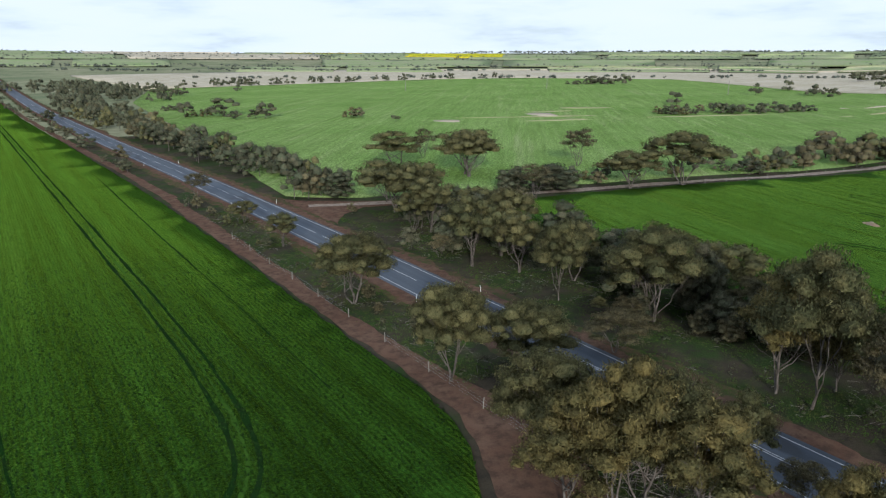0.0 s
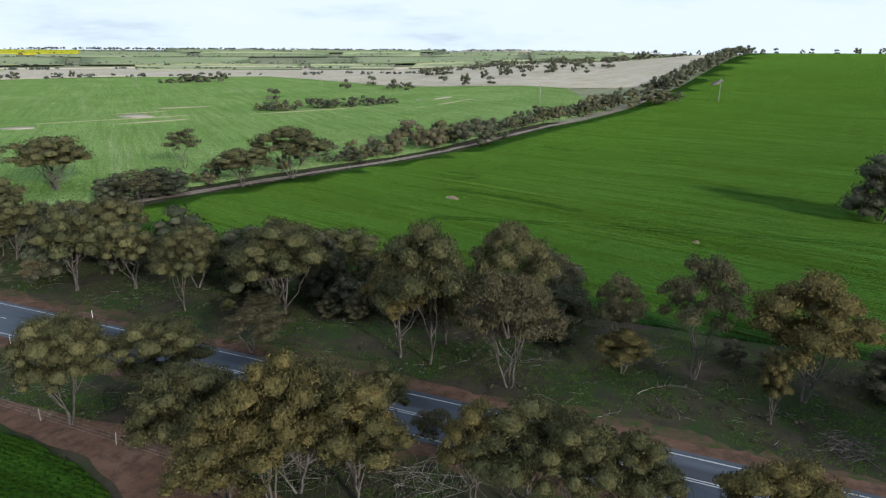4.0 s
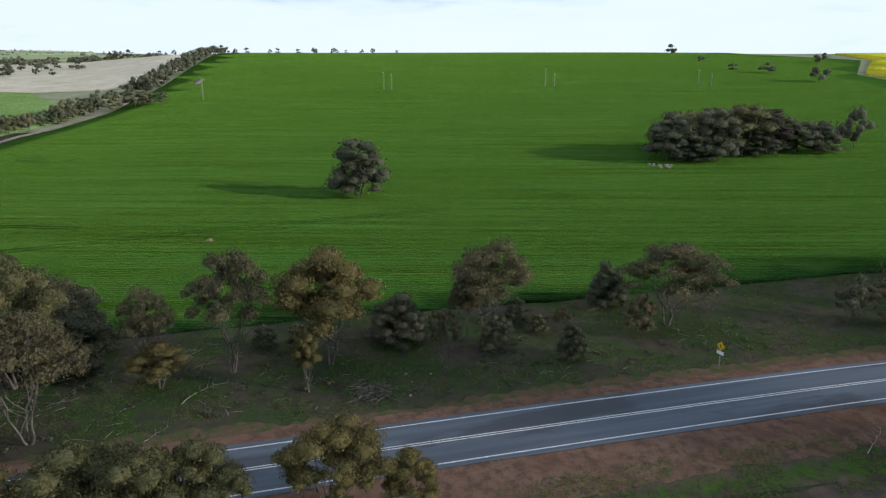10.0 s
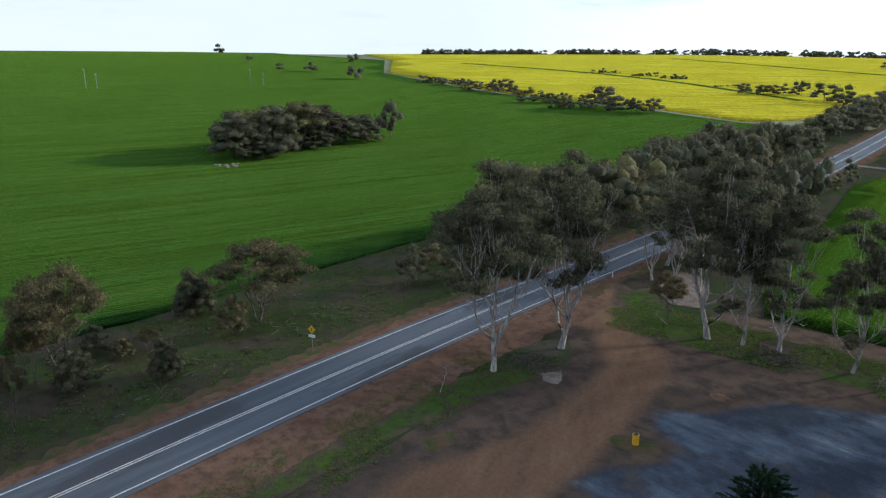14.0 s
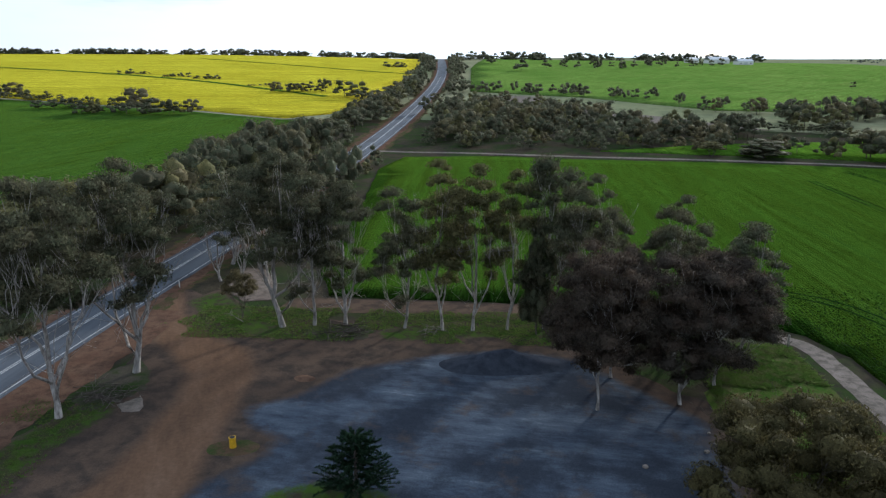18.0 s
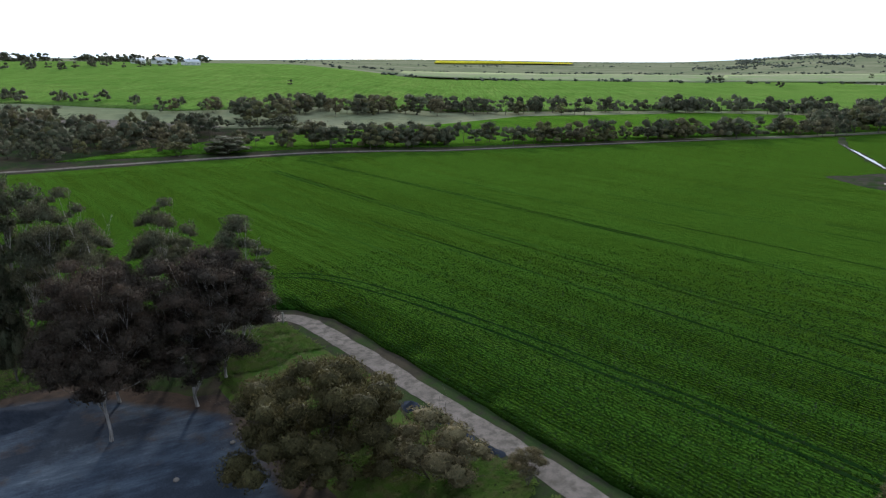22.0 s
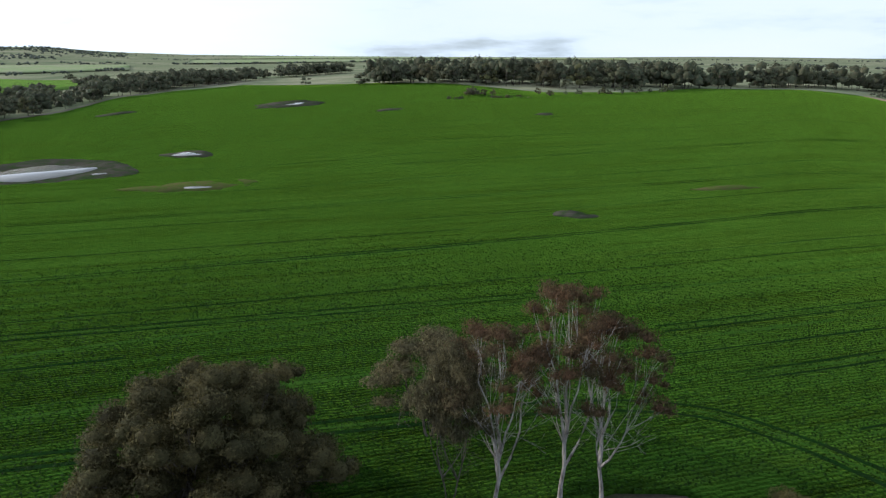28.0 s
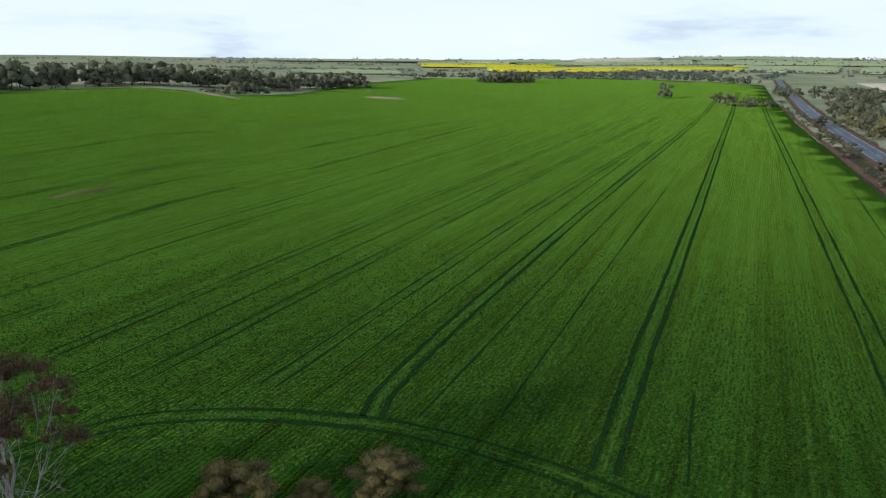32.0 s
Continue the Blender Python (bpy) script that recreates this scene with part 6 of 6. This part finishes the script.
bough(41.0, -49.0, 44.5, -54.4, 0.045, 1)
bough(66.0, 8.6, 69.6, 4.2, 0.04, 2)
bough(59.6, 11.2, 61.6, 9.2, 0.03, 3)
bough(50.5, 22, 44, 17.0, 0.04, 4)
bough(30.8, -82.0, 33.8, -84.5, 0.06, 5)
sticks("brushwood", 63.2, -9.6, 60, 3.6, 0.7, 0.05, DARK_WOOD, "heap of dark cut brushwood on the verge", "brushwood", 7)
sticks("brushwood", 37.8, -61.5, 40, 5.0, 0.35, 0.05, DARK_WOOD, "dark fallen sticks under a gum", "brushwood", 8)
sticks("brushwood", 17.5, -79.5, 36, 5.0, 0.4, 0.07, DARK_WOOD, "dark fallen sticks under the gum row", "brushwood", 9)
sticks("brushwood", 41, 31, 46, 7.0, 0.6, 0.022, DEAD_WOOD, "bleached dead twigs under roadside trees", "brushwood", 10)
sticks("brushwood", 44, 21, 40, 6.0, 0.5, 0.022, DEAD_WOOD, "bleached dead twigs under roadside trees", "brushwood", 11)
sticks("brushwood", 6, -80.5, 20, 3.0, 0.3, 0.04, DEAD_WOOD, "bleached fallen twigs under the gum row", "brushwood", 12)


def guide_post(x, y):
    ob = stand("guide_post", x, y, "white roadside guide post with a small reflector", "guide post", "guide posts")
    post = part("post", box(0.10, 0.05, 1.05, (0, 0, 0.52), 0.012), WHITE, ob)
    part("reflector", box(0.06, 0.012, 0.12, (0, -0.034, 0.9), 0.003), BLACK, post, "dark reflector")


for y in (76.5, 153, 228, -97, -172):
    x = bend([(b, a) for a, b in ROAD_LINE], y)
    guide_post(x + 5.0, y)
    guide_post(x - 5.0, y + 1.5)


def warning_sign(x, y, turn):
    ob = stand("road_sign", x, y, "yellow diamond warning sign above a white plate", "road sign", "", turn)
    part("post", rod(0.045, 0.045, 3.0), POST_WOOD, ob)
    diamond = part("diamond", box(0.75, 0.02, 0.75, (0, -0.05, 2.75), 0.004, Matrix.Rotation(radians(45), 4, "Y")), YELLOW, ob, "yellow diamond plate")
    part("symbol", box(0.10, 0.012, 0.42, (0, -0.066, 2.75), 0.003), BLACK, diamond, "black symbol")
    part("plate", box(0.95, 0.02, 0.38, (0, -0.05, 1.95), 0.004), WHITE, ob, "white lower plate")
    for z in (2.6, 2.9, 1.95):
        part("bracket", box(0.09, 0.03, 0.05, (0, -0.02, z), 0.004), STEEL, ob)


warning_sign(59.1, -47.5, 192)


def litter_bin(x, y):
    ob = stand("litter_bin", x, y, "yellow steel drum bin on an earth island", "bin", "", 20)
    drum = part("drum", rod(0.29, 0.29, 0.95, (0, 0, 0.1), 20), YELLOW, ob)
    for z in (0.12, 0.42, 0.72, 1.03):
        part("rim", rod(0.305, 0.305, 0.035, (0, 0, z), 20), YELLOW, drum)
    part("mouth", rod(0.25, 0.25, 0.01, (0, 0, 1.07), 20), BLACK, drum, "dark open mouth")


litter_bin(21.6, -52.7)


def fence(x0, y0, x1, y1, gap, wires, label):
    ob = stand("fence", x0, y0, label, "fence")
    n = round(math.hypot(x1 - x0, y1 - y0) / gap)
    post = None
    for i in range(n + 1):
        x, y = (x1 - x0) * i / n, (y1 - y0) * i / n
        z = height(x0 + x, y0 + y) - height(x0, y0)
        if post is None:
            post = part("post", rod(0.06, 0.05, 1.25), POST_WOOD, ob)
        else:
            p = new("post", post.data)
            p.parent = ob
            p.matrix_basis = pose(x, y, z, random.uniform(-4, 4), random.uniform(-4, 4))
    for k in range(wires):
        v, f = [], []
        tube(v, f, [Vector(((x1 - x0) * i / n, (y1 - y0) * i / n, 0.35 + 0.35 * k + height(x0 + (x1 - x0) * i / n, y0 + (y1 - y0) * i / n) - height(x0, y0))) for i in range(n + 1)], [0.006] * (n + 1), 3)
        part("wire", mesh_of("wire", v, f, STEEL), STEEL, ob)


fence(36.9, 38.6, 36.8, 68, 9.8, 3, "wire fence on grey wooden posts along the crop")
fence(36.8, 77.8, 36.4, 126, 9.7, 3, "wire fence on grey wooden posts along the crop")
fence(140, 119.5, 285, 84.5, 7, 2, "wire fence on grey posts beside the farm track")
fence(285, 84.5, 365, 62, 8, 2, "wire fence on grey posts beside the farm track")
gate = stand("gate_post", -36.5, -78.8, "stout grey wooden gate post by the pale track", "post")
part("post", rod(0.14, 0.12, 1.5), POST_WOOD, gate)
part("brace", box(0.08, 1.2, 0.08, (0, 0.5, 0.75), 0.01, Matrix.Rotation(radians(40), 4, "X")), POST_WOOD, gate)


def power_pole(x, y, tall):
    ob = stand("power_pole", x, y, "slender pale power pole with a crossarm", "power pole", "power poles", random.uniform(-20, 20))
    part("pole", rod(0.22, 0.15, tall), POST_WOOD, ob)
    crossarm = part("crossarm", box(2.2, 0.12, 0.14, (0, 0.15, tall - 0.6), 0.01), POST_WOOD, ob)
    for s in (-0.95, 0.95):
        part("insulator", rod(0.06, 0.04, 0.25, (s, 0.15, tall - 0.53), 8), WHITE, crossarm)


for x, y, h in ((381, 23, 11.5), (377, 115, 11.5), (392, 120, 10), (403, -75, 10.5), (400, -79, 9.5), (384, -167, 11), (380, -171, 8.5), (356, -250, 10), (352, -256, 8), (441, 492, 11), (330, 560, 11), (480, 330, 11)):
    power_pole(x, y, h)


def heap(name, x, y, long, deep, tall, turn, material, label, category, seed):
    """A rounded heap of loose earth or gravel."""
    v, f = [], []
    k, rings = 28, 8
    for j in range(rings + 1):
        s = 1 - j / rings
        for i in range(k):
            a = 2 * math.pi * i / k
            w = 1 + 0.14 * math.sin(2 * a + seed) + 0.10 * noise.noise((math.cos(a) * 2, math.sin(a) * 2, seed))
            z = tall * (1 - s) ** 1.35 * (1 + 0.35 * s) * (1 + 0.25 * noise.noise((math.cos(a) * s * 3, math.sin(a) * s * 3, seed + 5)))
            v.append((math.cos(a) * long / 2 * s * w, math.sin(a) * deep / 2 * s * w, z))
    for j in range(rings):
        f += [(j * k + i, j * k + (i + 1) % k, (j + 1) * k + (i + 1) % k, (j + 1) * k + i) for i in range(k)]
    ob = new(name, mesh_of(name, v, f, material, True))
    ob.matrix_basis = Matrix.Translation((x, y, height(x, y) + 0.02)) @ Matrix.Rotation(radians(turn), 4, "Z")
    return tagged(ob, label, category)


heap("gravel_mound", -2.5, -71.5, 13, 6.5, 1.8, 0, DARK_SOIL, "low heap of black gravel on the yard", "mound", 1)
heap("earth_mound", 147.5, 65.5, 6, 3.4, 1.0, 70, BARE, "small heap of pale earth in the crop", "mound", 2)
heap("earth_mound", 130, 9, 2.6, 1.8, 0.8, 70, BARE, "small heap of pale earth in the crop", "mound", 3)
for i, (x, y) in enumerate(((-36.2, -50), (-36.5, -46.5), (-36.3, -43), (-36.6, -39.5))):
    heap("gravel_mound", x, y, 3.2, 1.8, 0.7, 90 + 8 * i, DARK_SOIL, "low heap of grey rubble beside the track", "mound", 4 + i)
heap("earth_mound", 21.6, -52.7, 4.2, 3.0, 0.12, 20, SHOULDER_MIX, "small grassy earth island on the yard", "mound", 9)
heap("earth_mound", 18.8, -66.6, 2.4, 1.6, 0.25, 10, RED_DIRT, "ring of red earth on the yard", "mound", 10)


def rocks(x, y, count, reach, size, seed, label):
    rng = random.Random(seed)
    for i in range(count):
        bm = bmesh.new()
        bmesh.ops.create_icosphere(bm, subdivisions=2, radius=size * rng.uniform(0.5, 1.0))
        for p in bm.verts:
            p.co *= 1 + 0.3 * noise.noise(p.co * (1.5 / size) + Vector((i, seed, 0)))
            p.co.z *= 0.65
        me = bpy.data.meshes.new("rock")
        bm.to_mesh(me)
        bm.free()
        me.materials.append(ROCK)
        px, py = x + rng.uniform(-reach, reach), y + rng.uniform(-reach, reach)
        ob = tagged(new("rock", me), label, "rock", "rocks")
        ob.matrix_basis = Matrix.Translation((px, py, height(px, py) + size * 0.25)) @ Matrix.Rotation(rng.uniform(0, 6), 4, "Z")


rocks(176, -114, 9, 3.0, 1.0, 1, "pale field rock heaped beside the crop trees")
rocks(147.5, 65.5, 5, 2.4, 0.5, 2, "pale stone on a field heap")
rocks(164, -27, 5, 3.0, 0.6, 3, "pale stone under a lone tree")
rocks(-17, -55, 5, 5.0, 0.28, 4, "pale stone on the gravel yard")
rocks(12.5, -43.5, 3, 1.0, 0.3, 5, "pale stone on the gravel yard")
rocks(63, -14, 6, 6.0, 0.22, 6, "pale stone in the verge grass")


def shed(x, y, long, deep, tall, turn):
    ob = stand("shed", x, y, "white farm shed with a zinc gable roof", "shed", "farm sheds", turn)
    wall = part("wall", box(long, deep, tall, (0, 0, tall / 2), 0.03), SHED, ob)
    for s in (-1, 1):
        part("roof", box(long + 0.8, deep * 0.58, 0.12, (0, s * deep * 0.26, tall + deep * 0.13), 0.01, Matrix.Rotation(radians(-26 * s), 4, "X")), SHED_ROOF, ob)
    part("door", box(long * 0.25, 0.1, tall * 0.8, (0, deep / 2 + 0.03, tall * 0.4), 0.01), SHED_ROOF, wall)
    for s in (-0.32, 0.32):
        part("window", box(1.6, 0.1, 1.0, (long * s, deep / 2 + 0.03, tall * 0.55), 0.01), BLACK, wall, "dark window")


shed(-263, -838, 26, 12, 5, 20)
shed(-282, -806, 18, 10, 4.5, 12)
shed(-238, -850, 14, 9, 4.5, 30)


def conifer(x, y, tall, wide):
    """A young conifer: whorls of drooping feathery boughs round one stem."""
    rng, nr = random.Random(5), np.random.default_rng(5)
    ob = stand("conifer", x, y, "dark green feathery conifer on the gravel yard", "tree")
    v, f = [], []
    tube(v, f, [Vector((0, 0, -0.1)), Vector((0.05, 0, tall * 0.5)), Vector((0, 0.05, tall))], [0.16, 0.1, 0.02], 7)
    tri = []
    for w in range(15):
        z = tall * (0.06 + 0.92 * w / 15)
        for i in range(9):
            a = rng.uniform(0, 6.28)
            reach = wide / 2 * (1 - 0.72 * (w / 15) ** 1.4) * rng.uniform(0.75, 1.1)
            d = Vector((math.cos(a), math.sin(a), 0))
            q = [Vector((0, 0, z)), Vector((0, 0, z)) + d * reach * 0.5 + Vector((0, 0, reach * 0.18)), Vector((0, 0, z)) + d * reach + Vector((0, 0, reach * rng.uniform(0.05, 0.35)))]
            tube(v, f, q, [0.03, 0.02, 0.006], 3)
            for _ in range(150):
                t = rng.uniform(0.15, 1.05)
                c = q[0].lerp(q[1], t * 2) if t < 0.5 else q[1].lerp(q[2], t * 2 - 1)
                g = (d * 0.6 + Vector((rng.uniform(-1, 1), rng.uniform(-1, 1), rng.uniform(-0.3, 0.9)))).normalized() * rng.uniform(0.16, 0.36)
                s = g.orthogonal().normalized() * 0.05
                tri += [c - s, c + s, c + g]
    me = mesh_of("foliage", tri, [(i, i + 1, i + 2) for i in range(0, len(tri), 3)], LEAF_PINE)
    part("trunk", mesh_of("trunk", v, f, BARK_GREY, True), BARK_GREY, ob)
    part("foliage", me, LEAF_PINE, ob)


conifer(9.4, -46, 6.0, 6.6)


def tufts(name, spots, count, low, high, material, label, seed):
    """Grass and weeds: small fans of blades strewn over stretches of ground."""
    rng = np.random.default_rng(seed)
    tri = []
    for x0, x1, y0, y1, share in spots:
        n = int(count * share)
        x, y = x0 + (x1 - x0) * rng.random(n), y0 + (y1 - y0) * rng.random(n)
        keep = np.array([noise.noise((a * 0.16, b * 0.16, seed)) > -0.12 for a, b in zip(x, y)])
        x, y = x[keep], y[keep]
        z = np.array([height(a, b) for a, b in zip(x, y)]) + 0.03
        for _ in range(4):
            a, h = rng.random(len(x)) * 6.28, low + (high - low) * rng.random(len(x))
            c, s = np.cos(a), np.sin(a)
            o = 0.18 * rng.normal(size=(2, len(x)))
            w = h * 0.3
            b0 = np.stack([x + o[0] - s * w, y + o[1] + c * w, z], 1)
            b1 = np.stack([x + o[0] + s * w, y + o[1] - c * w, z], 1)
            t = np.stack([x + o[0] + c * h * 1.1, y + o[1] + s * h * 1.1, z + h * 0.5], 1)
            tri.append(np.stack([b0, b1, t], 1).reshape(-1, 3))
    v = np.concatenate(tri)
    me = mesh_of(name, v.tolist(), np.arange(len(v)).reshape(-1, 3).tolist(), material, True)
    tagged(new(name, me), label, "grass", kind="stuff")


tufts("verge_grass", ((60, 84, -92, 30, 0.45), (60, 80, 30, 132, 0.3), (38, 46, 20, 150, 0.15), (37, 45, -60, -15, 0.1)), 40000, 0.07, 0.24, GRASS, "rough green verge grass under the trees", 1)
tufts("dry_grass", ((60, 84, -92, 130, 0.6), (37, 46, -40, 150, 0.4)), 14000, 0.07, 0.22, YELLOWED, "dry yellow grass tufts on the verges", 2)
tufts("rank_grass", ((-36.5, -24, -79, -28, 1.0),), 15000, 0.18, 0.5, BRIGHT_GRASS, "rank yellow-green grass beside the pale track", 8)
tufts("yard_grass", ((-12, 41, -88, -77, 1.0),), 12000, 0.08, 0.26, BRIGHT_GRASS, "bright rank grass round the yard", 3)


def inside(x, y, outline):
    odd = np.zeros(len(x), bool)
    for (x0, y0), (x1, y1) in zip(outline, outline[1:] + outline[:1]):
        if y0 != y1:
            odd ^= ((y0 > y) != (y1 > y)) & (x < (x1 - x0) * (y - y0) / (y1 - y0) + x0)
    return odd


def crop_plants(spots, pitch, along_row, tall, seed):
    """Young cereal plants that stand in drill rows where the crop comes near: two crossed leaves each."""
    rng = np.random.default_rng(seed)
    xs, ys = [], []
    for x0, x1, y0, y1 in spots:
        gx, gy = np.meshgrid(np.arange(x0, x1, pitch), np.arange(y0, y1, along_row))
        xs.append(gx.ravel())
        ys.append(gy.ravel())
    x, y = np.concatenate(xs), np.concatenate(ys)
    x, y = x + rng.normal(size=len(x)) * 0.09, y + rng.uniform(-0.5, 0.5, len(x)) * along_row
    keep = inside(x, y, W_CROP) & (rng.random(len(x)) < np.clip((128 - np.hypot(x, y)) / 55, 0, 0.92))
    x, y = x[keep], y[keep]
    z = np.array([height(a, b) if a * a + b * b > 9900 else 0.0 for a, b in zip(x, y)]) + 0.33
    tri = []
    for _ in range(2):
        a, h = rng.random(len(x)) * 6.28, tall * (0.6 + 0.8 * rng.random(len(x)))
        c, s, w = np.cos(a), np.sin(a), h * 0.55
        tri.append(np.stack([np.stack([x - s * w, y + c * w, z], 1), np.stack([x + s * w, y - c * w, z], 1), np.stack([x + c * h * 0.9, y + s * h * 0.9, z + h * 0.9], 1)], 1).reshape(-1, 3))
    v = np.concatenate(tri)
    me = bpy.data.meshes.new("crop_plants")
    k = len(v) // 3
    me.vertices.add(len(v))
    me.vertices.foreach_set("co", v.astype(np.float32).ravel())
    me.loops.add(3 * k)
    me.loops.foreach_set("vertex_index", np.arange(3 * k, dtype=np.int32))
    me.polygons.add(k)
    me.polygons.foreach_set("loop_start", np.arange(0, 3 * k, 3, dtype=np.int32))
    me.materials.append(BLADES)
    me.update(calc_edges=True)
    tagged(new("crop_plants", me), "young green cereal plants in drill rows", "crop", kind="stuff")


crop_plants(((-128, -40.5, -100, 40), (-128, 36, 40.01, 128)), 0.55, 0.32, 0.19, 4)


def undergrowth(name, strips, count, low, high, leaf, label, seed):
    """Low scrub and weeds under the roadside trees: small ragged clumps, thicker in patches."""
    rng, nr = random.Random(seed), np.random.default_rng(seed)
    out = ([], [], [])
    for x0, x1, y0, y1, share in strips:
        for _ in range(int(count * share)):
            x, y = rng.uniform(x0, x1), rng.uniform(y0, y1)
            if noise.noise((x * 0.13, y * 0.13, seed)) < 0.02:
                continue
            r = low + (high - low) * rng.random() ** 2.2
            spray(nr, (x, y, height(x, y) + r * 0.25), r, 0.8, 44, 0.07 + r * 0.05, out, 3, 5, 0.35, 0.0)
    tagged(new(name, foliage(name, out, leaf)), label, "undergrowth", kind="stuff")


undergrowth("undergrowth", ((61, 82, -60, 128, 0.75), (38.5, 45.5, 18, 150, 0.25)), 1300, 0.15, 0.8, LEAF_DARK, "dull low scrub under the roadside trees", 3)


def twig_litter(strips, count, seed):
    """Fallen twigs strewn under the trees."""
    rng = random.Random(seed)
    v, f = [], []
    for x0, x1, y0, y1, share in strips:
        for _ in range(int(count * share)):
            x, y, a, l = rng.uniform(x0, x1), rng.uniform(y0, y1), rng.uniform(0, 6.28), rng.uniform(0.3, 1.9)
            if noise.noise((x * 0.15, y * 0.15, seed)) < 0:
                continue
            p = Vector((x, y, height(x, y) + 0.06))
            d = Vector((math.cos(a), math.sin(a), rng.uniform(0, 0.12))) * l
            tube(v, f, [p, p + d * 0.5 + Vector((rng.uniform(-0.1, 0.1), rng.uniform(-0.1, 0.1), 0.08)), p + d], [0.026, 0.018, 0.006], 3)
    tagged(new("twig_litter", mesh_of("twig_litter", v, f, DEAD_WOOD, True)), "bleached fallen twigs under the roadside trees", "twigs", kind="stuff")


twig_litter(((61, 80, -60, 120, 0.65), (37.5, 45, 15, 150, 0.35)), 1500, 9)
